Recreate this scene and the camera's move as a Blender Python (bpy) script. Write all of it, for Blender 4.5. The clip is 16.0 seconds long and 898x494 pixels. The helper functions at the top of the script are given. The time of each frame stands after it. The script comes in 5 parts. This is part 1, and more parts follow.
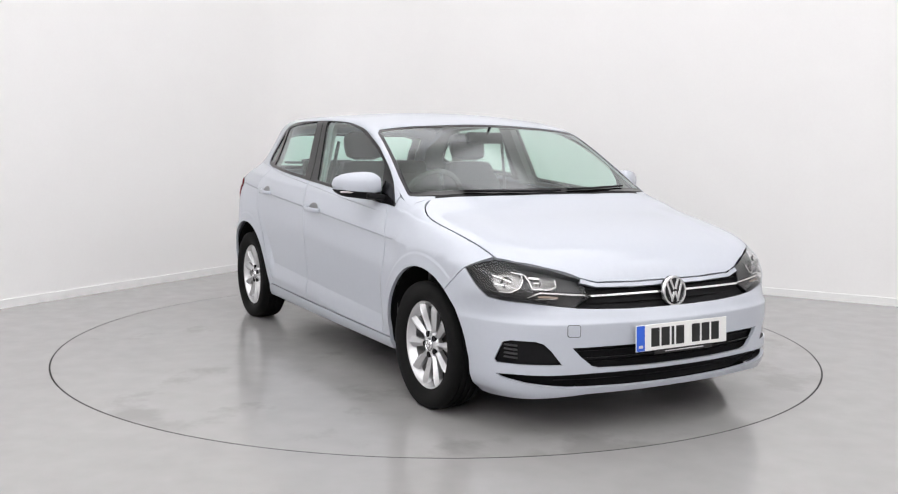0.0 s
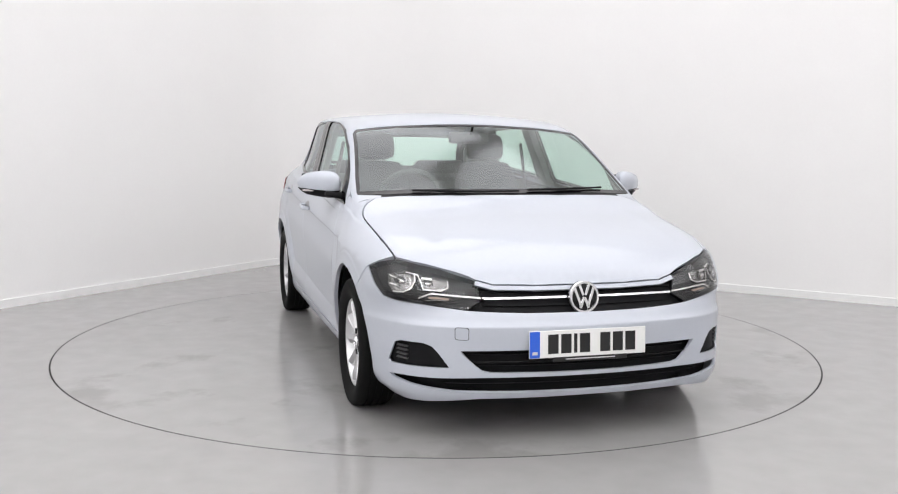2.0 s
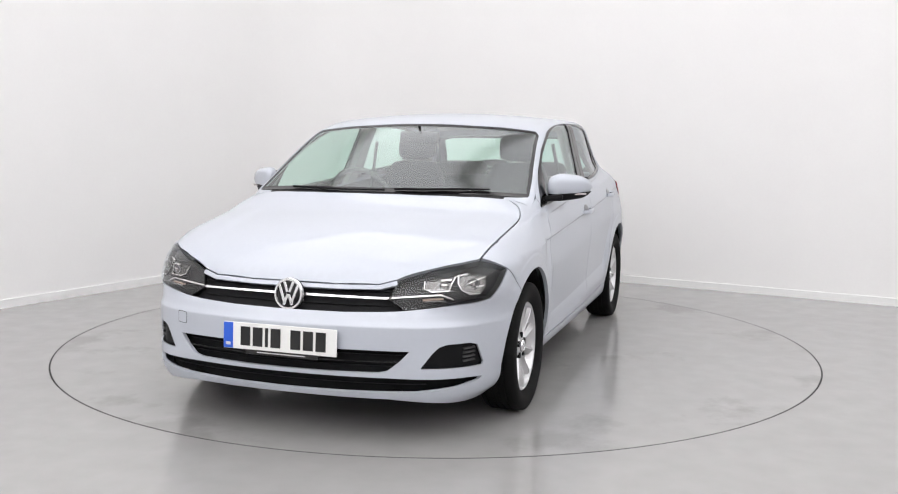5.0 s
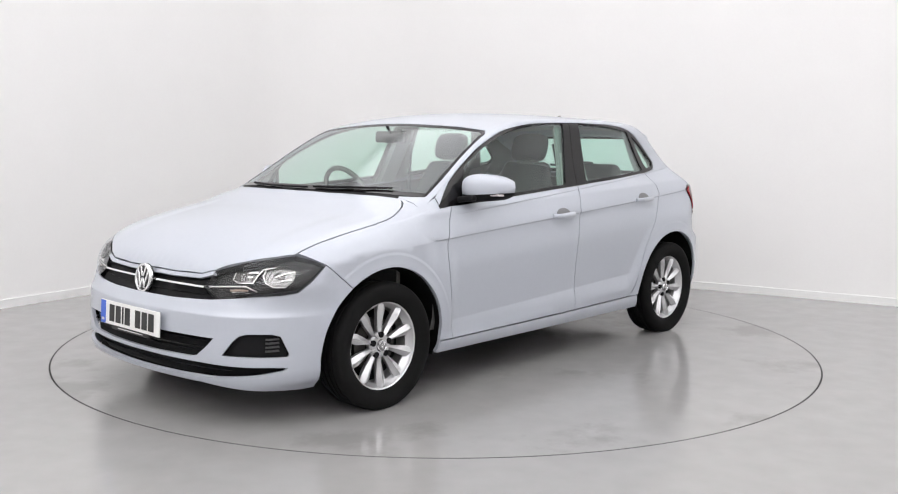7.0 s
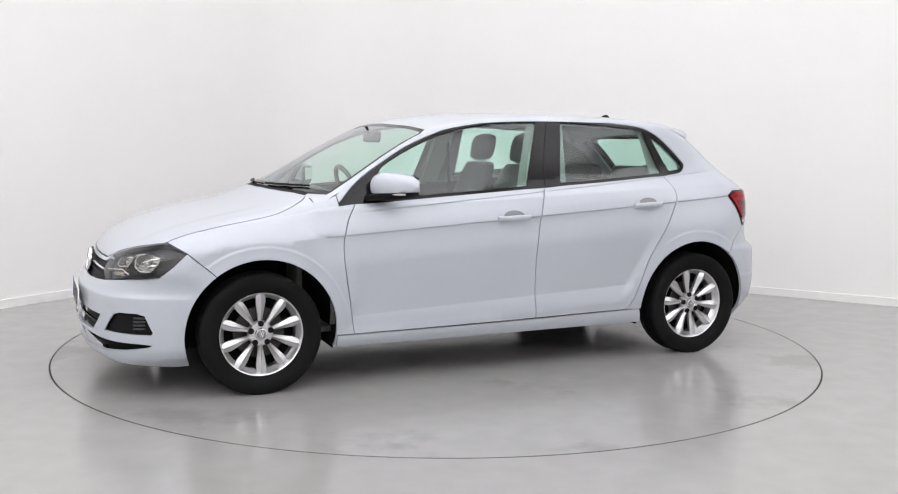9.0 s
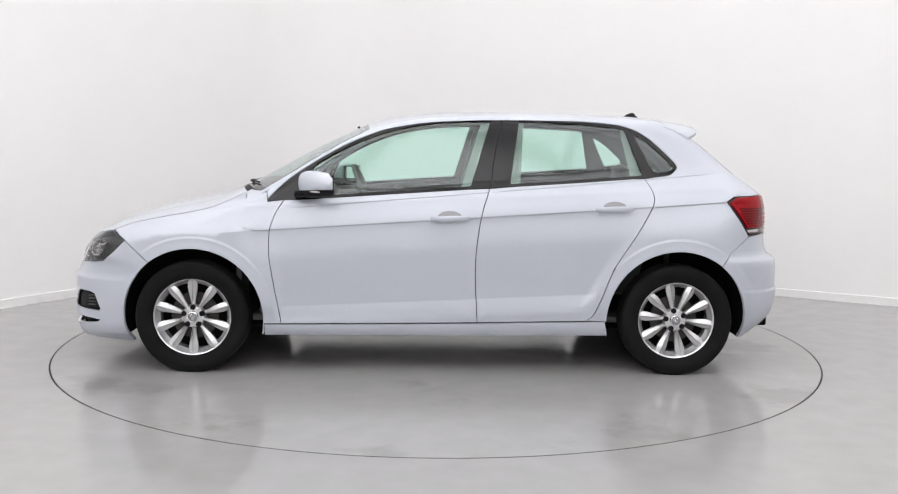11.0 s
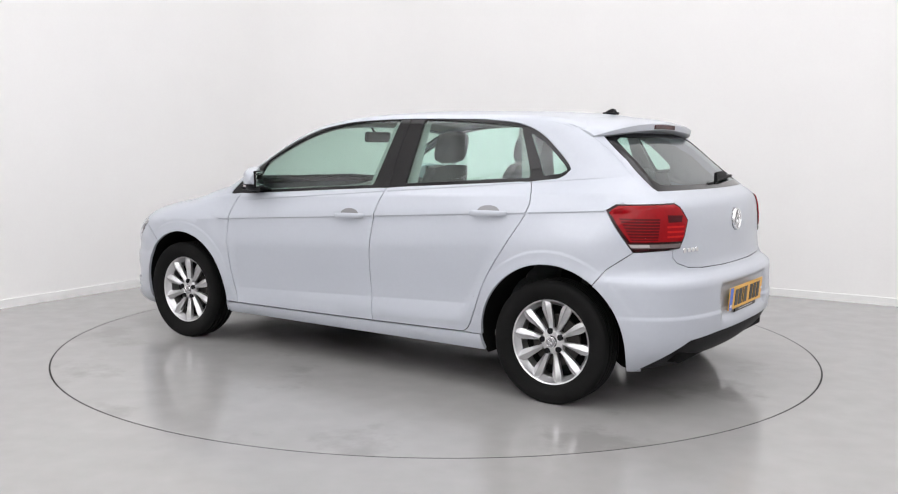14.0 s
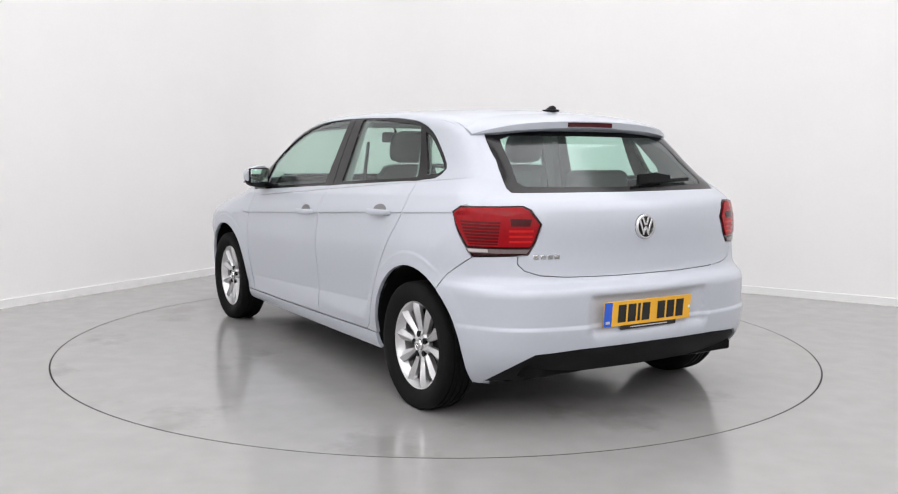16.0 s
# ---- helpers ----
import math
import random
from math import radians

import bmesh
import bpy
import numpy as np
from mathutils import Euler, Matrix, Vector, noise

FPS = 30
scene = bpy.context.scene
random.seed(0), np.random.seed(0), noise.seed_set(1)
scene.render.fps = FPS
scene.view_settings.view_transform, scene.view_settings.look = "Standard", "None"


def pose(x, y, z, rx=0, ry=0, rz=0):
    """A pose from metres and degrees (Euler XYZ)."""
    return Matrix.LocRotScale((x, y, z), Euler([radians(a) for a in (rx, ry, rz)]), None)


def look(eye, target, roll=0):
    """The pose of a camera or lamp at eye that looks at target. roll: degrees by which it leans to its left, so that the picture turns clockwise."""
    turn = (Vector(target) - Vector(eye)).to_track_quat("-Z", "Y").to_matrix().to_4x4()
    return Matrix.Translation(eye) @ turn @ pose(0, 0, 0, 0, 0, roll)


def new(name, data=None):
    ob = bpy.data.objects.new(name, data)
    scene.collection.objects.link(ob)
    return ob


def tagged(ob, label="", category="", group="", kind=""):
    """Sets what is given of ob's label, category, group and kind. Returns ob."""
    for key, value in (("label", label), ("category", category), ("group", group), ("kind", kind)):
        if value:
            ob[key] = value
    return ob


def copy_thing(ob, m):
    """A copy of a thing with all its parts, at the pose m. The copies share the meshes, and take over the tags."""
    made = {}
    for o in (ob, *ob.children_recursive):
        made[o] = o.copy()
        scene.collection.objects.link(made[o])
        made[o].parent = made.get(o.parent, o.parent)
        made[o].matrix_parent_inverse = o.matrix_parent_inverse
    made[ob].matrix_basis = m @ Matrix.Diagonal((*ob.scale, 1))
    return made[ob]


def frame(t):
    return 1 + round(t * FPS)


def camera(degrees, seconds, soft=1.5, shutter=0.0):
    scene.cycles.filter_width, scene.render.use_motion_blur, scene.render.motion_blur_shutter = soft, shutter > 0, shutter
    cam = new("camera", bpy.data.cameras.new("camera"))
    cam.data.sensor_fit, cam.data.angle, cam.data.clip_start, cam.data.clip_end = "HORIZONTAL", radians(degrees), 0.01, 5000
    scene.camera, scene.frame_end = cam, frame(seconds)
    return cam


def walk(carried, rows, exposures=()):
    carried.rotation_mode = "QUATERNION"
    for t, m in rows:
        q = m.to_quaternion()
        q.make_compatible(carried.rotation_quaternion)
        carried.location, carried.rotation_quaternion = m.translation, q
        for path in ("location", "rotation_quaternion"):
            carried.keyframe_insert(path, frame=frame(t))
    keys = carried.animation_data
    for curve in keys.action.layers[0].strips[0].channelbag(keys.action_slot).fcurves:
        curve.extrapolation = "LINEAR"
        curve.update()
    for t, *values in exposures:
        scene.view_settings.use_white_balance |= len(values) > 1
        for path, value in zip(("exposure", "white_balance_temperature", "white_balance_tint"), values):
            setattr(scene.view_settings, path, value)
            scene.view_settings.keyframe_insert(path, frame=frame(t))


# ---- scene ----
cam = camera(51.0, 16.0, soft=1.15)
EYE = look((0.0, -5.798, 1.228), (0.063, -0.034, 0.582), 0.675)
walk(cam, [(0.0, EYE), (16.0, EYE)], exposures=[(0.0, -0.14), (16.0, -0.14)])

# ---- world ----
world = bpy.data.worlds.new("world")
scene.world = world
world.use_nodes = True
world.node_tree.nodes["Background"].inputs[0].default_value = (0.8, 0.85, 0.9, 1)
world.node_tree.nodes["Background"].inputs[1].default_value = 0.1
LAMP = 1.95


# ---- materials ----
def material(name, color, rough=0.5, metal=0.0, coat=0.0, scale=0.0, vary=0.0, bump=0.0, rough_vary=0.0, emit=0.0, spec=0.5, sheen=0.0):
    """A node material with noise in its colour, gloss and relief. scale: noise per metre."""
    m = bpy.data.materials.new(name)
    m.use_nodes = True
    nt = m.node_tree
    b = nt.nodes["Principled BSDF"]
    b.inputs["Base Color"].default_value = (*color, 1)
    b.inputs["Roughness"].default_value = rough
    b.inputs["Metallic"].default_value = metal
    b.inputs["Coat Weight"].default_value = coat
    b.inputs["Coat Roughness"].default_value = 0.04
    b.inputs["Specular IOR Level"].default_value = spec
    b.inputs["Sheen Weight"].default_value = sheen
    if emit:
        b.inputs["Emission Color"].default_value = (*color, 1)
        b.inputs["Emission Strength"].default_value = emit
    if scale:
        co = nt.nodes.new("ShaderNodeTexCoord")
        n1 = nt.nodes.new("ShaderNodeTexNoise")
        n1.inputs["Scale"].default_value = scale
        n1.inputs["Detail"].default_value = 6
        nt.links.new(co.outputs["Object"], n1.inputs["Vector"])
        n2 = nt.nodes.new("ShaderNodeTexNoise")
        n2.inputs["Scale"].default_value = scale * 0.06
        n2.inputs["Detail"].default_value = 4
        nt.links.new(co.outputs["Object"], n2.inputs["Vector"])
        add = nt.nodes.new("ShaderNodeMath")
        add.operation = "ADD"
        nt.links.new(n1.outputs["Fac"], add.inputs[0])
        nt.links.new(n2.outputs["Fac"], add.inputs[1])
        if vary:
            r = nt.nodes.new("ShaderNodeMapRange")
            r.inputs["From Min"].default_value, r.inputs["From Max"].default_value = 0.6, 1.4
            r.inputs["To Min"].default_value, r.inputs["To Max"].default_value = 1 - vary, 1 + vary
            nt.links.new(add.outputs[0], r.inputs["Value"])
            mix = nt.nodes.new("ShaderNodeVectorMath")
            mix.operation = "SCALE"
            mix.inputs[0].default_value = color
            nt.links.new(r.outputs[0], mix.inputs["Scale"])
            nt.links.new(mix.outputs[0], b.inputs["Base Color"])
        if rough_vary:
            r = nt.nodes.new("ShaderNodeMapRange")
            r.inputs["From Min"].default_value, r.inputs["From Max"].default_value = 0.6, 1.4
            r.inputs["To Min"].default_value, r.inputs["To Max"].default_value = max(rough - rough_vary, 0.02), rough + rough_vary
            nt.links.new(add.outputs[0], r.inputs["Value"])
            nt.links.new(r.outputs[0], b.inputs["Roughness"])
        if bump:
            bp = nt.nodes.new("ShaderNodeBump")
            bp.inputs["Strength"].default_value = 0.4
            bp.inputs["Distance"].default_value = bump
            nt.links.new(n1.outputs["Fac"], bp.inputs["Height"])
            nt.links.new(bp.outputs[0], b.inputs["Normal"])
    return m


def glass(name, tint, rough=0.0, gloss=0.05, haze=0.0):
    """A thin pane: light passes tinted, the surface reflects, a pale diffuse share imitates a reflected veil."""
    m = bpy.data.materials.new(name)
    m.use_nodes = True
    nt = m.node_tree
    nt.nodes.remove(nt.nodes["Principled BSDF"])
    out = nt.nodes["Material Output"]
    tr = nt.nodes.new("ShaderNodeBsdfTransparent")
    tr.inputs[0].default_value = (*tint, 1)
    gl = nt.nodes.new("ShaderNodeBsdfGlossy")
    gl.inputs["Roughness"].default_value = rough
    gl.inputs["Color"].default_value = (0.95, 0.97, 1, 1)
    fr = nt.nodes.new("ShaderNodeLayerWeight")
    fr.inputs["Blend"].default_value = 0.5
    po = nt.nodes.new("ShaderNodeMath")
    po.operation = "POWER"
    po.inputs[1].default_value = 4.5
    nt.links.new(fr.outputs["Facing"], po.inputs[0])
    ma = nt.nodes.new("ShaderNodeMath")
    ma.operation = "MULTIPLY_ADD"
    ma.inputs[1].default_value, ma.inputs[2].default_value = 0.9, gloss
    nt.links.new(po.outputs[0], ma.inputs[0])
    mix = nt.nodes.new("ShaderNodeMixShader")
    nt.links.new(ma.outputs[0], mix.inputs[0])
    # Pale diffuse colour mixed in for the soft reflection lying over the glass.
    veil = nt.nodes.new("ShaderNodeBsdfDiffuse")
    veil.inputs[0].default_value = (0.55, 0.58, 0.52, 1)
    noise = nt.nodes.new("ShaderNodeTexNoise")
    noise.inputs["Scale"].default_value = 3.0
    spread = nt.nodes.new("ShaderNodeMath")
    spread.operation = "MULTIPLY"
    spread.inputs[1].default_value = 2 * haze
    nt.links.new(noise.outputs["Fac"], spread.inputs[0])
    under = nt.nodes.new("ShaderNodeMixShader")
    nt.links.new(spread.outputs[0], under.inputs[0])
    nt.links.new(tr.outputs[0], under.inputs[1])
    nt.links.new(veil.outputs[0], under.inputs[2])
    nt.links.new(under.outputs[0], mix.inputs[1])
    nt.links.new(gl.outputs[0], mix.inputs[2])
    nt.links.new(mix.outputs[0], out.inputs["Surface"])
    return m


PAINT = material("pale_silver_paint", (0.475, 0.502, 0.556), 0.46, 0.17, 0.55, 900, 0.02, 0.0)
BLACK = material("satin_black_plastic", (0.007, 0.007, 0.008), 0.55, scale=300, vary=0.2, bump=0.0004, spec=0.14)
GLOSSBLACK = material("gloss_black_trim", (0.006, 0.0055, 0.0065), 0.12, spec=0.35, scale=40, vary=0.1, rough_vary=0.05)
RUBBER = material("tyre_rubber", (0.007, 0.007, 0.007), 0.75, scale=160, vary=0.25, bump=0.0008, spec=0.12)
ALLOY = material("silver_alloy", (0.62, 0.62, 0.63), 0.33, 0.8, 0.3, 200, 0.04)
DARKALLOY = material("shaded_alloy", (0.25, 0.25, 0.26), 0.4, 0.8)
CHROME = material("chrome", (0.85, 0.85, 0.86), 0.08, 1.0)
BARREL = material("silver_barrel", (0.42, 0.42, 0.42), 0.45, 0.6, scale=90, vary=0.12)
IRON = material("cast_iron", (0.055, 0.05, 0.047), 0.6, 0.5, scale=120, vary=0.3)
LAMPCHROME = material("lamp_chrome", (0.74, 0.74, 0.73), 0.2, 0.95, scale=90, vary=0.2)
BADGE = material("satin_chrome_badge", (0.82, 0.82, 0.83), 0.22, 0.85)
STEEL = material("brake_steel", (0.35, 0.34, 0.33), 0.35, 0.9, scale=120, vary=0.15)
LINER = material("wheel_liner_felt", (0.007, 0.007, 0.007), 0.95, scale=200, vary=0.3, bump=0.001, spec=0.1)
GLASS = glass("green_tinted_glass", (0.755, 0.945, 0.875), 0.07, 0.065, 0.025)
SCREENGLASS = glass("laminated_windscreen_glass", (0.75, 0.885, 0.81), 0.13, 0.085, 0.05)
LENS = glass("clear_lamp_lens", (0.93, 0.93, 0.93), 0.02, 0.035)
REDLENS = material("red_lamp_lens", (0.27, 0.003, 0.007), 0.08, spec=0.22, scale=40, vary=0.15)
REDMID = material("ribbed_red_lens", (0.085, 0.0015, 0.003), 0.1, spec=0.25)
REFLECTOR = material("brushed_reflector", (0.33, 0.325, 0.32), 0.25, 0.9, scale=60, vary=0.3)
REDBRIGHT = material("bright_red_lens", (0.52, 0.012, 0.012), 0.1, spec=0.25)
FIN = material("grey_fin_plastic", (0.045, 0.045, 0.047), 0.5)
REDDARK = material("dark_red_lamp", (0.022, 0.001, 0.002), 0.12, spec=0.3)
BRAKERED = material("unlit_brake_lens", (0.05, 0.0015, 0.004), 0.12, spec=0.3)
REVERSE = material("smoked_reverse_lens", (0.15, 0.115, 0.115), 0.15, 0.2, coat=0.4, scale=50, vary=0.25)
CLEARLENS = material("clear_reverse_lens", (0.55, 0.5, 0.5), 0.15, 0.3, coat=1.0)
AMBER = material("amber_bulb", (0.42, 0.33, 0.27), 0.2, coat=1.0)
LAMPBODY = material("lamp_housing_grey", (0.010, 0.010, 0.011), 0.35, 0.2)
FABRIC = material("charcoal_seat_fabric", (0.055, 0.058, 0.060), 0.9, scale=500, vary=0.3, bump=0.001, sheen=0.3)
DASH = material("dashboard_soft_plastic", (0.085, 0.086, 0.083), 0.65, scale=400, vary=0.2, bump=0.0006)
CABINTRIM = material("grey_pillar_trim", (0.26, 0.265, 0.25), 0.8, scale=300, vary=0.06)
HEADLINER = material("light_grey_headliner", (0.55, 0.55, 0.53), 0.9, scale=300, vary=0.05)
WHITEPLATE = material("white_plate", (0.8, 0.8, 0.78), 0.35, coat=0.3, scale=80, vary=0.03)
YELLOWPLATE = material("yellow_plate", (0.8, 0.42, 0.02), 0.35, coat=0.3, scale=80, vary=0.03)
BLUE = material("blue_plate_band", (0.02, 0.11, 0.62), 0.35, coat=0.3)
INK = material("plate_black", (0.01, 0.01, 0.01), 0.4)
MIRROR = material("mirror_glass", (0.9, 0.95, 0.92), 0.01, 1.0)
GREYTEXT = material("pale_print", (0.6, 0.6, 0.6), 0.5)
WALL = material("white_wall_paint", (0.86, 0.853, 0.845), 0.55, scale=60, vary=0.012, bump=0.0006)
SKIRT = material("white_gloss_skirting", (0.85, 0.85, 0.84), 0.3, scale=40, vary=0.02)
CEIL = material("white_ceiling", (0.8, 0.8, 0.8), 0.8, scale=40, vary=0.02)
PIT = material("dark_gap", (0.004, 0.004, 0.004), 0.8, scale=50, vary=0.3)
DIFFUSER_DIM = material("dimmed_lamp_diffuser", (1.0, 0.99, 1.005), 0.6, emit=1.75)
DIFFUSER_STRONG = material("bright_lamp_diffuser", (1.0, 0.99, 1.005), 0.6, emit=2.8)
DIFFUSER = material("lamp_diffuser", (1.0, 0.99, 1.005), 0.6, emit=LAMP)
ALUFRAME = material("lamp_frame_white", (0.75, 0.75, 0.75), 0.4, scale=50, vary=0.02)


def floor_material(name):
    """Grey epoxy resin with soft stains, scuffs and a worn gloss."""
    m = material(name, (0.315, 0.308, 0.305), 0.16, scale=7.0, vary=0.06, rough_vary=0.07, spec=0.6)
    nt = m.node_tree
    b = nt.nodes["Principled BSDF"]
    co = nt.nodes.new("ShaderNodeTexCoord")
    n = nt.nodes.new("ShaderNodeTexNoise")
    n.inputs["Scale"].default_value = 260
    n.inputs["Detail"].default_value = 3
    nt.links.new(co.outputs["Object"], n.inputs["Vector"])
    bp = nt.nodes.new("ShaderNodeBump")
    bp.inputs["Strength"].default_value = 0.12
    bp.inputs["Distance"].default_value = 0.0006
    nt.links.new(n.outputs["Fac"], bp.inputs["Height"])
    nt.links.new(bp.outputs[0], b.inputs["Normal"])
    return m


FLOOR = floor_material("grey_resin_floor")


def damp_material(name):
    """The same resin with smooth damp patches, as left by washed tyres."""
    m = floor_material(name)
    nt = m.node_tree
    b = nt.nodes["Principled BSDF"]
    co = nt.nodes.new("ShaderNodeTexCoord")
    n = nt.nodes.new("ShaderNodeTexNoise")
    n.inputs["Scale"].default_value = 1.3
    n.inputs["Detail"].default_value = 7
    n.inputs["Roughness"].default_value = 0.62
    nt.links.new(co.outputs["Object"], n.inputs["Vector"])
    r = nt.nodes.new("ShaderNodeMapRange")
    r.inputs["From Min"].default_value, r.inputs["From Max"].default_value = 0.55, 0.64
    nt.links.new(n.outputs["Fac"], r.inputs["Value"])
    for socket, low, high in (("Roughness", None, 0.07), ("Base Color", None, (0.262, 0.255, 0.251, 1))):
        mix = nt.nodes.new("ShaderNodeMix")
        kind = "FLOAT" if socket == "Roughness" else "RGBA"
        mix.data_type = kind
        ins = [i for i in mix.inputs if i.type == ("VALUE" if kind == "FLOAT" else "RGBA")]
        fac = mix.inputs[0]
        a_in, b_in = (ins[1], ins[2]) if kind == "FLOAT" else (ins[0], ins[1])
        nt.links.new(r.outputs[0], fac)
        nt.links.new(b.inputs[socket].links[0].from_socket, a_in)
        b_in.default_value = high
        out = [o for o in mix.outputs if o.type == ("VALUE" if kind == "FLOAT" else "RGBA")][0]
        nt.links.new(out, b.inputs[socket])
    return m


DAMP = damp_material("damp_grey_resin")


# ---- building helpers ----
def mesh_of(name, verts, faces, mat, smooth=False, normals=None):
    me = bpy.data.meshes.new(name)
    me.from_pydata([tuple(map(float, v)) for v in verts], [], [tuple(map(int, f)) for f in faces])
    me.materials.append(mat)
    if smooth:
        me.polygons.foreach_set("use_smooth", [True] * len(me.polygons))
    me.update()
    return me


def put(name, me, parent=None, label=""):
    ob = new(name, me)
    if parent:
        ob.parent = parent
    return tagged(ob, label)


def part(name, bm, mat, parent, label="", smooth=True, angle=40):
    """Link a bmesh as one mesh object under a thing or part."""
    bmesh.ops.recalc_face_normals(bm, faces=bm.faces)
    for e in bm.edges:
        if len(e.link_faces) == 2 and e.calc_face_angle(0) > radians(angle):
            e.smooth = False
    me = bpy.data.meshes.new(name)
    bm.to_mesh(me)
    bm.free()
    me.materials.append(mat)
    if smooth:
        me.polygons.foreach_set("use_smooth", [True] * len(me.polygons))
    return put(name, me, parent, label)


def box(bm, size, m=Matrix(), bevel=0.0, seg=2):
    r = bmesh.ops.create_cube(bm, size=1, matrix=Matrix.Diagonal((*size, 1)))
    vs = r["verts"]
    if bevel:
        es = list({e for v in vs for e in v.link_edges})
        g = bmesh.ops.bevel(bm, geom=es, offset=bevel, segments=seg, affect="EDGES", profile=0.5)
        vs = list({v for f in g["faces"] for v in f.verts} | {v for v in vs if v.is_valid})
    bmesh.ops.transform(bm, matrix=m, verts=vs)
    return vs


def cyl(bm, r, h, m=Matrix(), seg=24, r2=None):
    g = bmesh.ops.create_cone(bm, cap_ends=True, segments=seg, radius1=r, radius2=r if r2 is None else r2, depth=h, matrix=m)
    return g["verts"]


def tube(bm, pts, r, seg=8):
    """A round bar along points."""
    pts = [Vector(p) for p in pts]
    rings = []
    for i, p in enumerate(pts):
        d = (pts[min(i + 1, len(pts) - 1)] - pts[max(i - 1, 0)]).normalized()
        q = d.to_track_quat("Z", "Y")
        rings.append([bm.verts.new(p + q @ Vector((r * math.cos(a), r * math.sin(a), 0))) for a in (2 * math.pi * k / seg for k in range(seg))])
    for a, b in zip(rings, rings[1:]):
        for k in range(seg):
            bm.faces.new((a[k], a[(k + 1) % seg], b[(k + 1) % seg], b[k]))
    bm.faces.new(rings[0][::-1])
    bm.faces.new(rings[-1])


def loft(bm, rings, caps=True, closed=True):
    """Skin rings of points."""
    vs = [[bm.verts.new(p) for p in r] for r in rings]
    n = len(vs[0])
    for a, b in zip(vs, vs[1:]):
        for k in range(n if closed else n - 1):
            bm.faces.new((a[k], a[(k + 1) % n], b[(k + 1) % n], b[k]))
    if caps:
        bm.faces.new(vs[0][::-1])
        bm.faces.new(vs[-1])
    return vs


def revolve(bm, prof, seg=64, axis="Y"):
    """Turn a profile of (radius, offset) about the y axis."""
    rings = []
    for k in range(seg):
        a = 2 * math.pi * k / seg
        rings.append([bm.verts.new((r * math.cos(a), y, r * math.sin(a))) for r, y in prof])
    for k in range(seg):
        a, b = rings[k], rings[(k + 1) % seg]
        for i in range(len(prof) - 1):
            bm.faces.new((a[i], a[i + 1], b[i + 1], b[i]))


# ---- the room ----
CORNER = Vector((-1.18, 4.18, 0))
LEFT = Vector((-0.511, -0.860, 0)).normalized()
RIGHT = Vector((-LEFT.y, LEFT.x, 0))
if RIGHT.x < 0:
    RIGHT = -RIGHT
LEN_L, LEN_R, HIGH, COVE = 15.0, 11.0, 4.6, 1.1


def at_room(a, b, z=0.0):
    """A point a metres along the left wall from the corner, b along the right wall."""
    return CORNER + LEFT * a + RIGHT * b + Vector((0, 0, z))


def outline(inset=0.0):
    """The room's outline, with the coved corner, set in by some metres."""
    pts = []
    for k in range(25):
        an = math.pi / 2 * k / 24
        r = COVE - inset
        pts.append((COVE - r * math.sin(an), COVE - r * math.cos(an)))
    i = inset
    ring = [(i, LEN_R - i)] + pts[::-1] + [(LEN_L - i, i), (LEN_L - i, LEN_R - i)]
    return [at_room(a, b) for a, b in ring]


def strip(name, a, b, z0, z1, mat, kind="structure", label=""):
    """A band of wall between two outlines, for the edges i to i+1 given."""
    bm = bmesh.new()
    vs = [[bm.verts.new(p + Vector((0, 0, z))) for p in line] for line, z in ((a, z0), (a, z1), (b, z1), (b, z0))]
    for k in range(len(a) - 1):
        for i in range(4):
            j = (i + 1) % 4
            bm.faces.new((vs[i][k], vs[i][k + 1], vs[j][k + 1], vs[j][k]))
    bm.faces.new([v[0] for v in vs])
    bm.faces.new([v[-1] for v in vs][::-1])
    ob = part(name, bm, mat, None, label)
    return tagged(ob, kind=kind)


inner, outer, lip = outline(0.0), outline(-0.15), outline(0.014)
n_in = len(inner)
strip("wall_north", inner[:n_in - 1], outer[:n_in - 1], 0, HIGH, WALL, label="plain white painted walls meeting in a coved corner")
strip("wall_south", inner[n_in - 2:], outer[n_in - 2:], 0, HIGH, WALL, label="plain white painted wall")
strip("wall_east", [inner[-1], inner[0]], [outer[-1], outer[0]], 0, HIGH, WALL, label="plain white painted wall")
strip("baseboard", lip[:n_in - 1], inner[:n_in - 1], 0, 0.062, SKIRT, label="low white skirting board along the wall")
bm = bmesh.new()
for z in (HIGH, HIGH + 0.1):
    f = bm.faces.new([bm.verts.new(p + Vector((0, 0, z))) for p in outer])
tagged(part("ceiling", bm, CEIL, None, "plain white ceiling", smooth=False), kind="structure")

RADIUS, GAP = 2.2365, 0.009
SEG = 180
bm = bmesh.new()
ring_in = [bm.verts.new(((RADIUS + GAP) * math.cos(2 * math.pi * k / SEG), (RADIUS + GAP) * math.sin(2 * math.pi * k / SEG), 0)) for k in range(SEG)]
ring_low = [bm.verts.new((v.co.x, v.co.y, -0.10)) for v in ring_in]
ring_mid = [bm.verts.new((v.co.x * 1.28, v.co.y * 1.28, 0)) for v in ring_in]
for k in range(SEG):
    j = (k + 1) % SEG
    bm.faces.new((ring_in[k], ring_in[j], ring_mid[j], ring_mid[k]))
    bm.faces.new((ring_in[k], ring_low[k], ring_low[j], ring_in[j]))
corner_vs = [bm.verts.new(p) for p in outer]
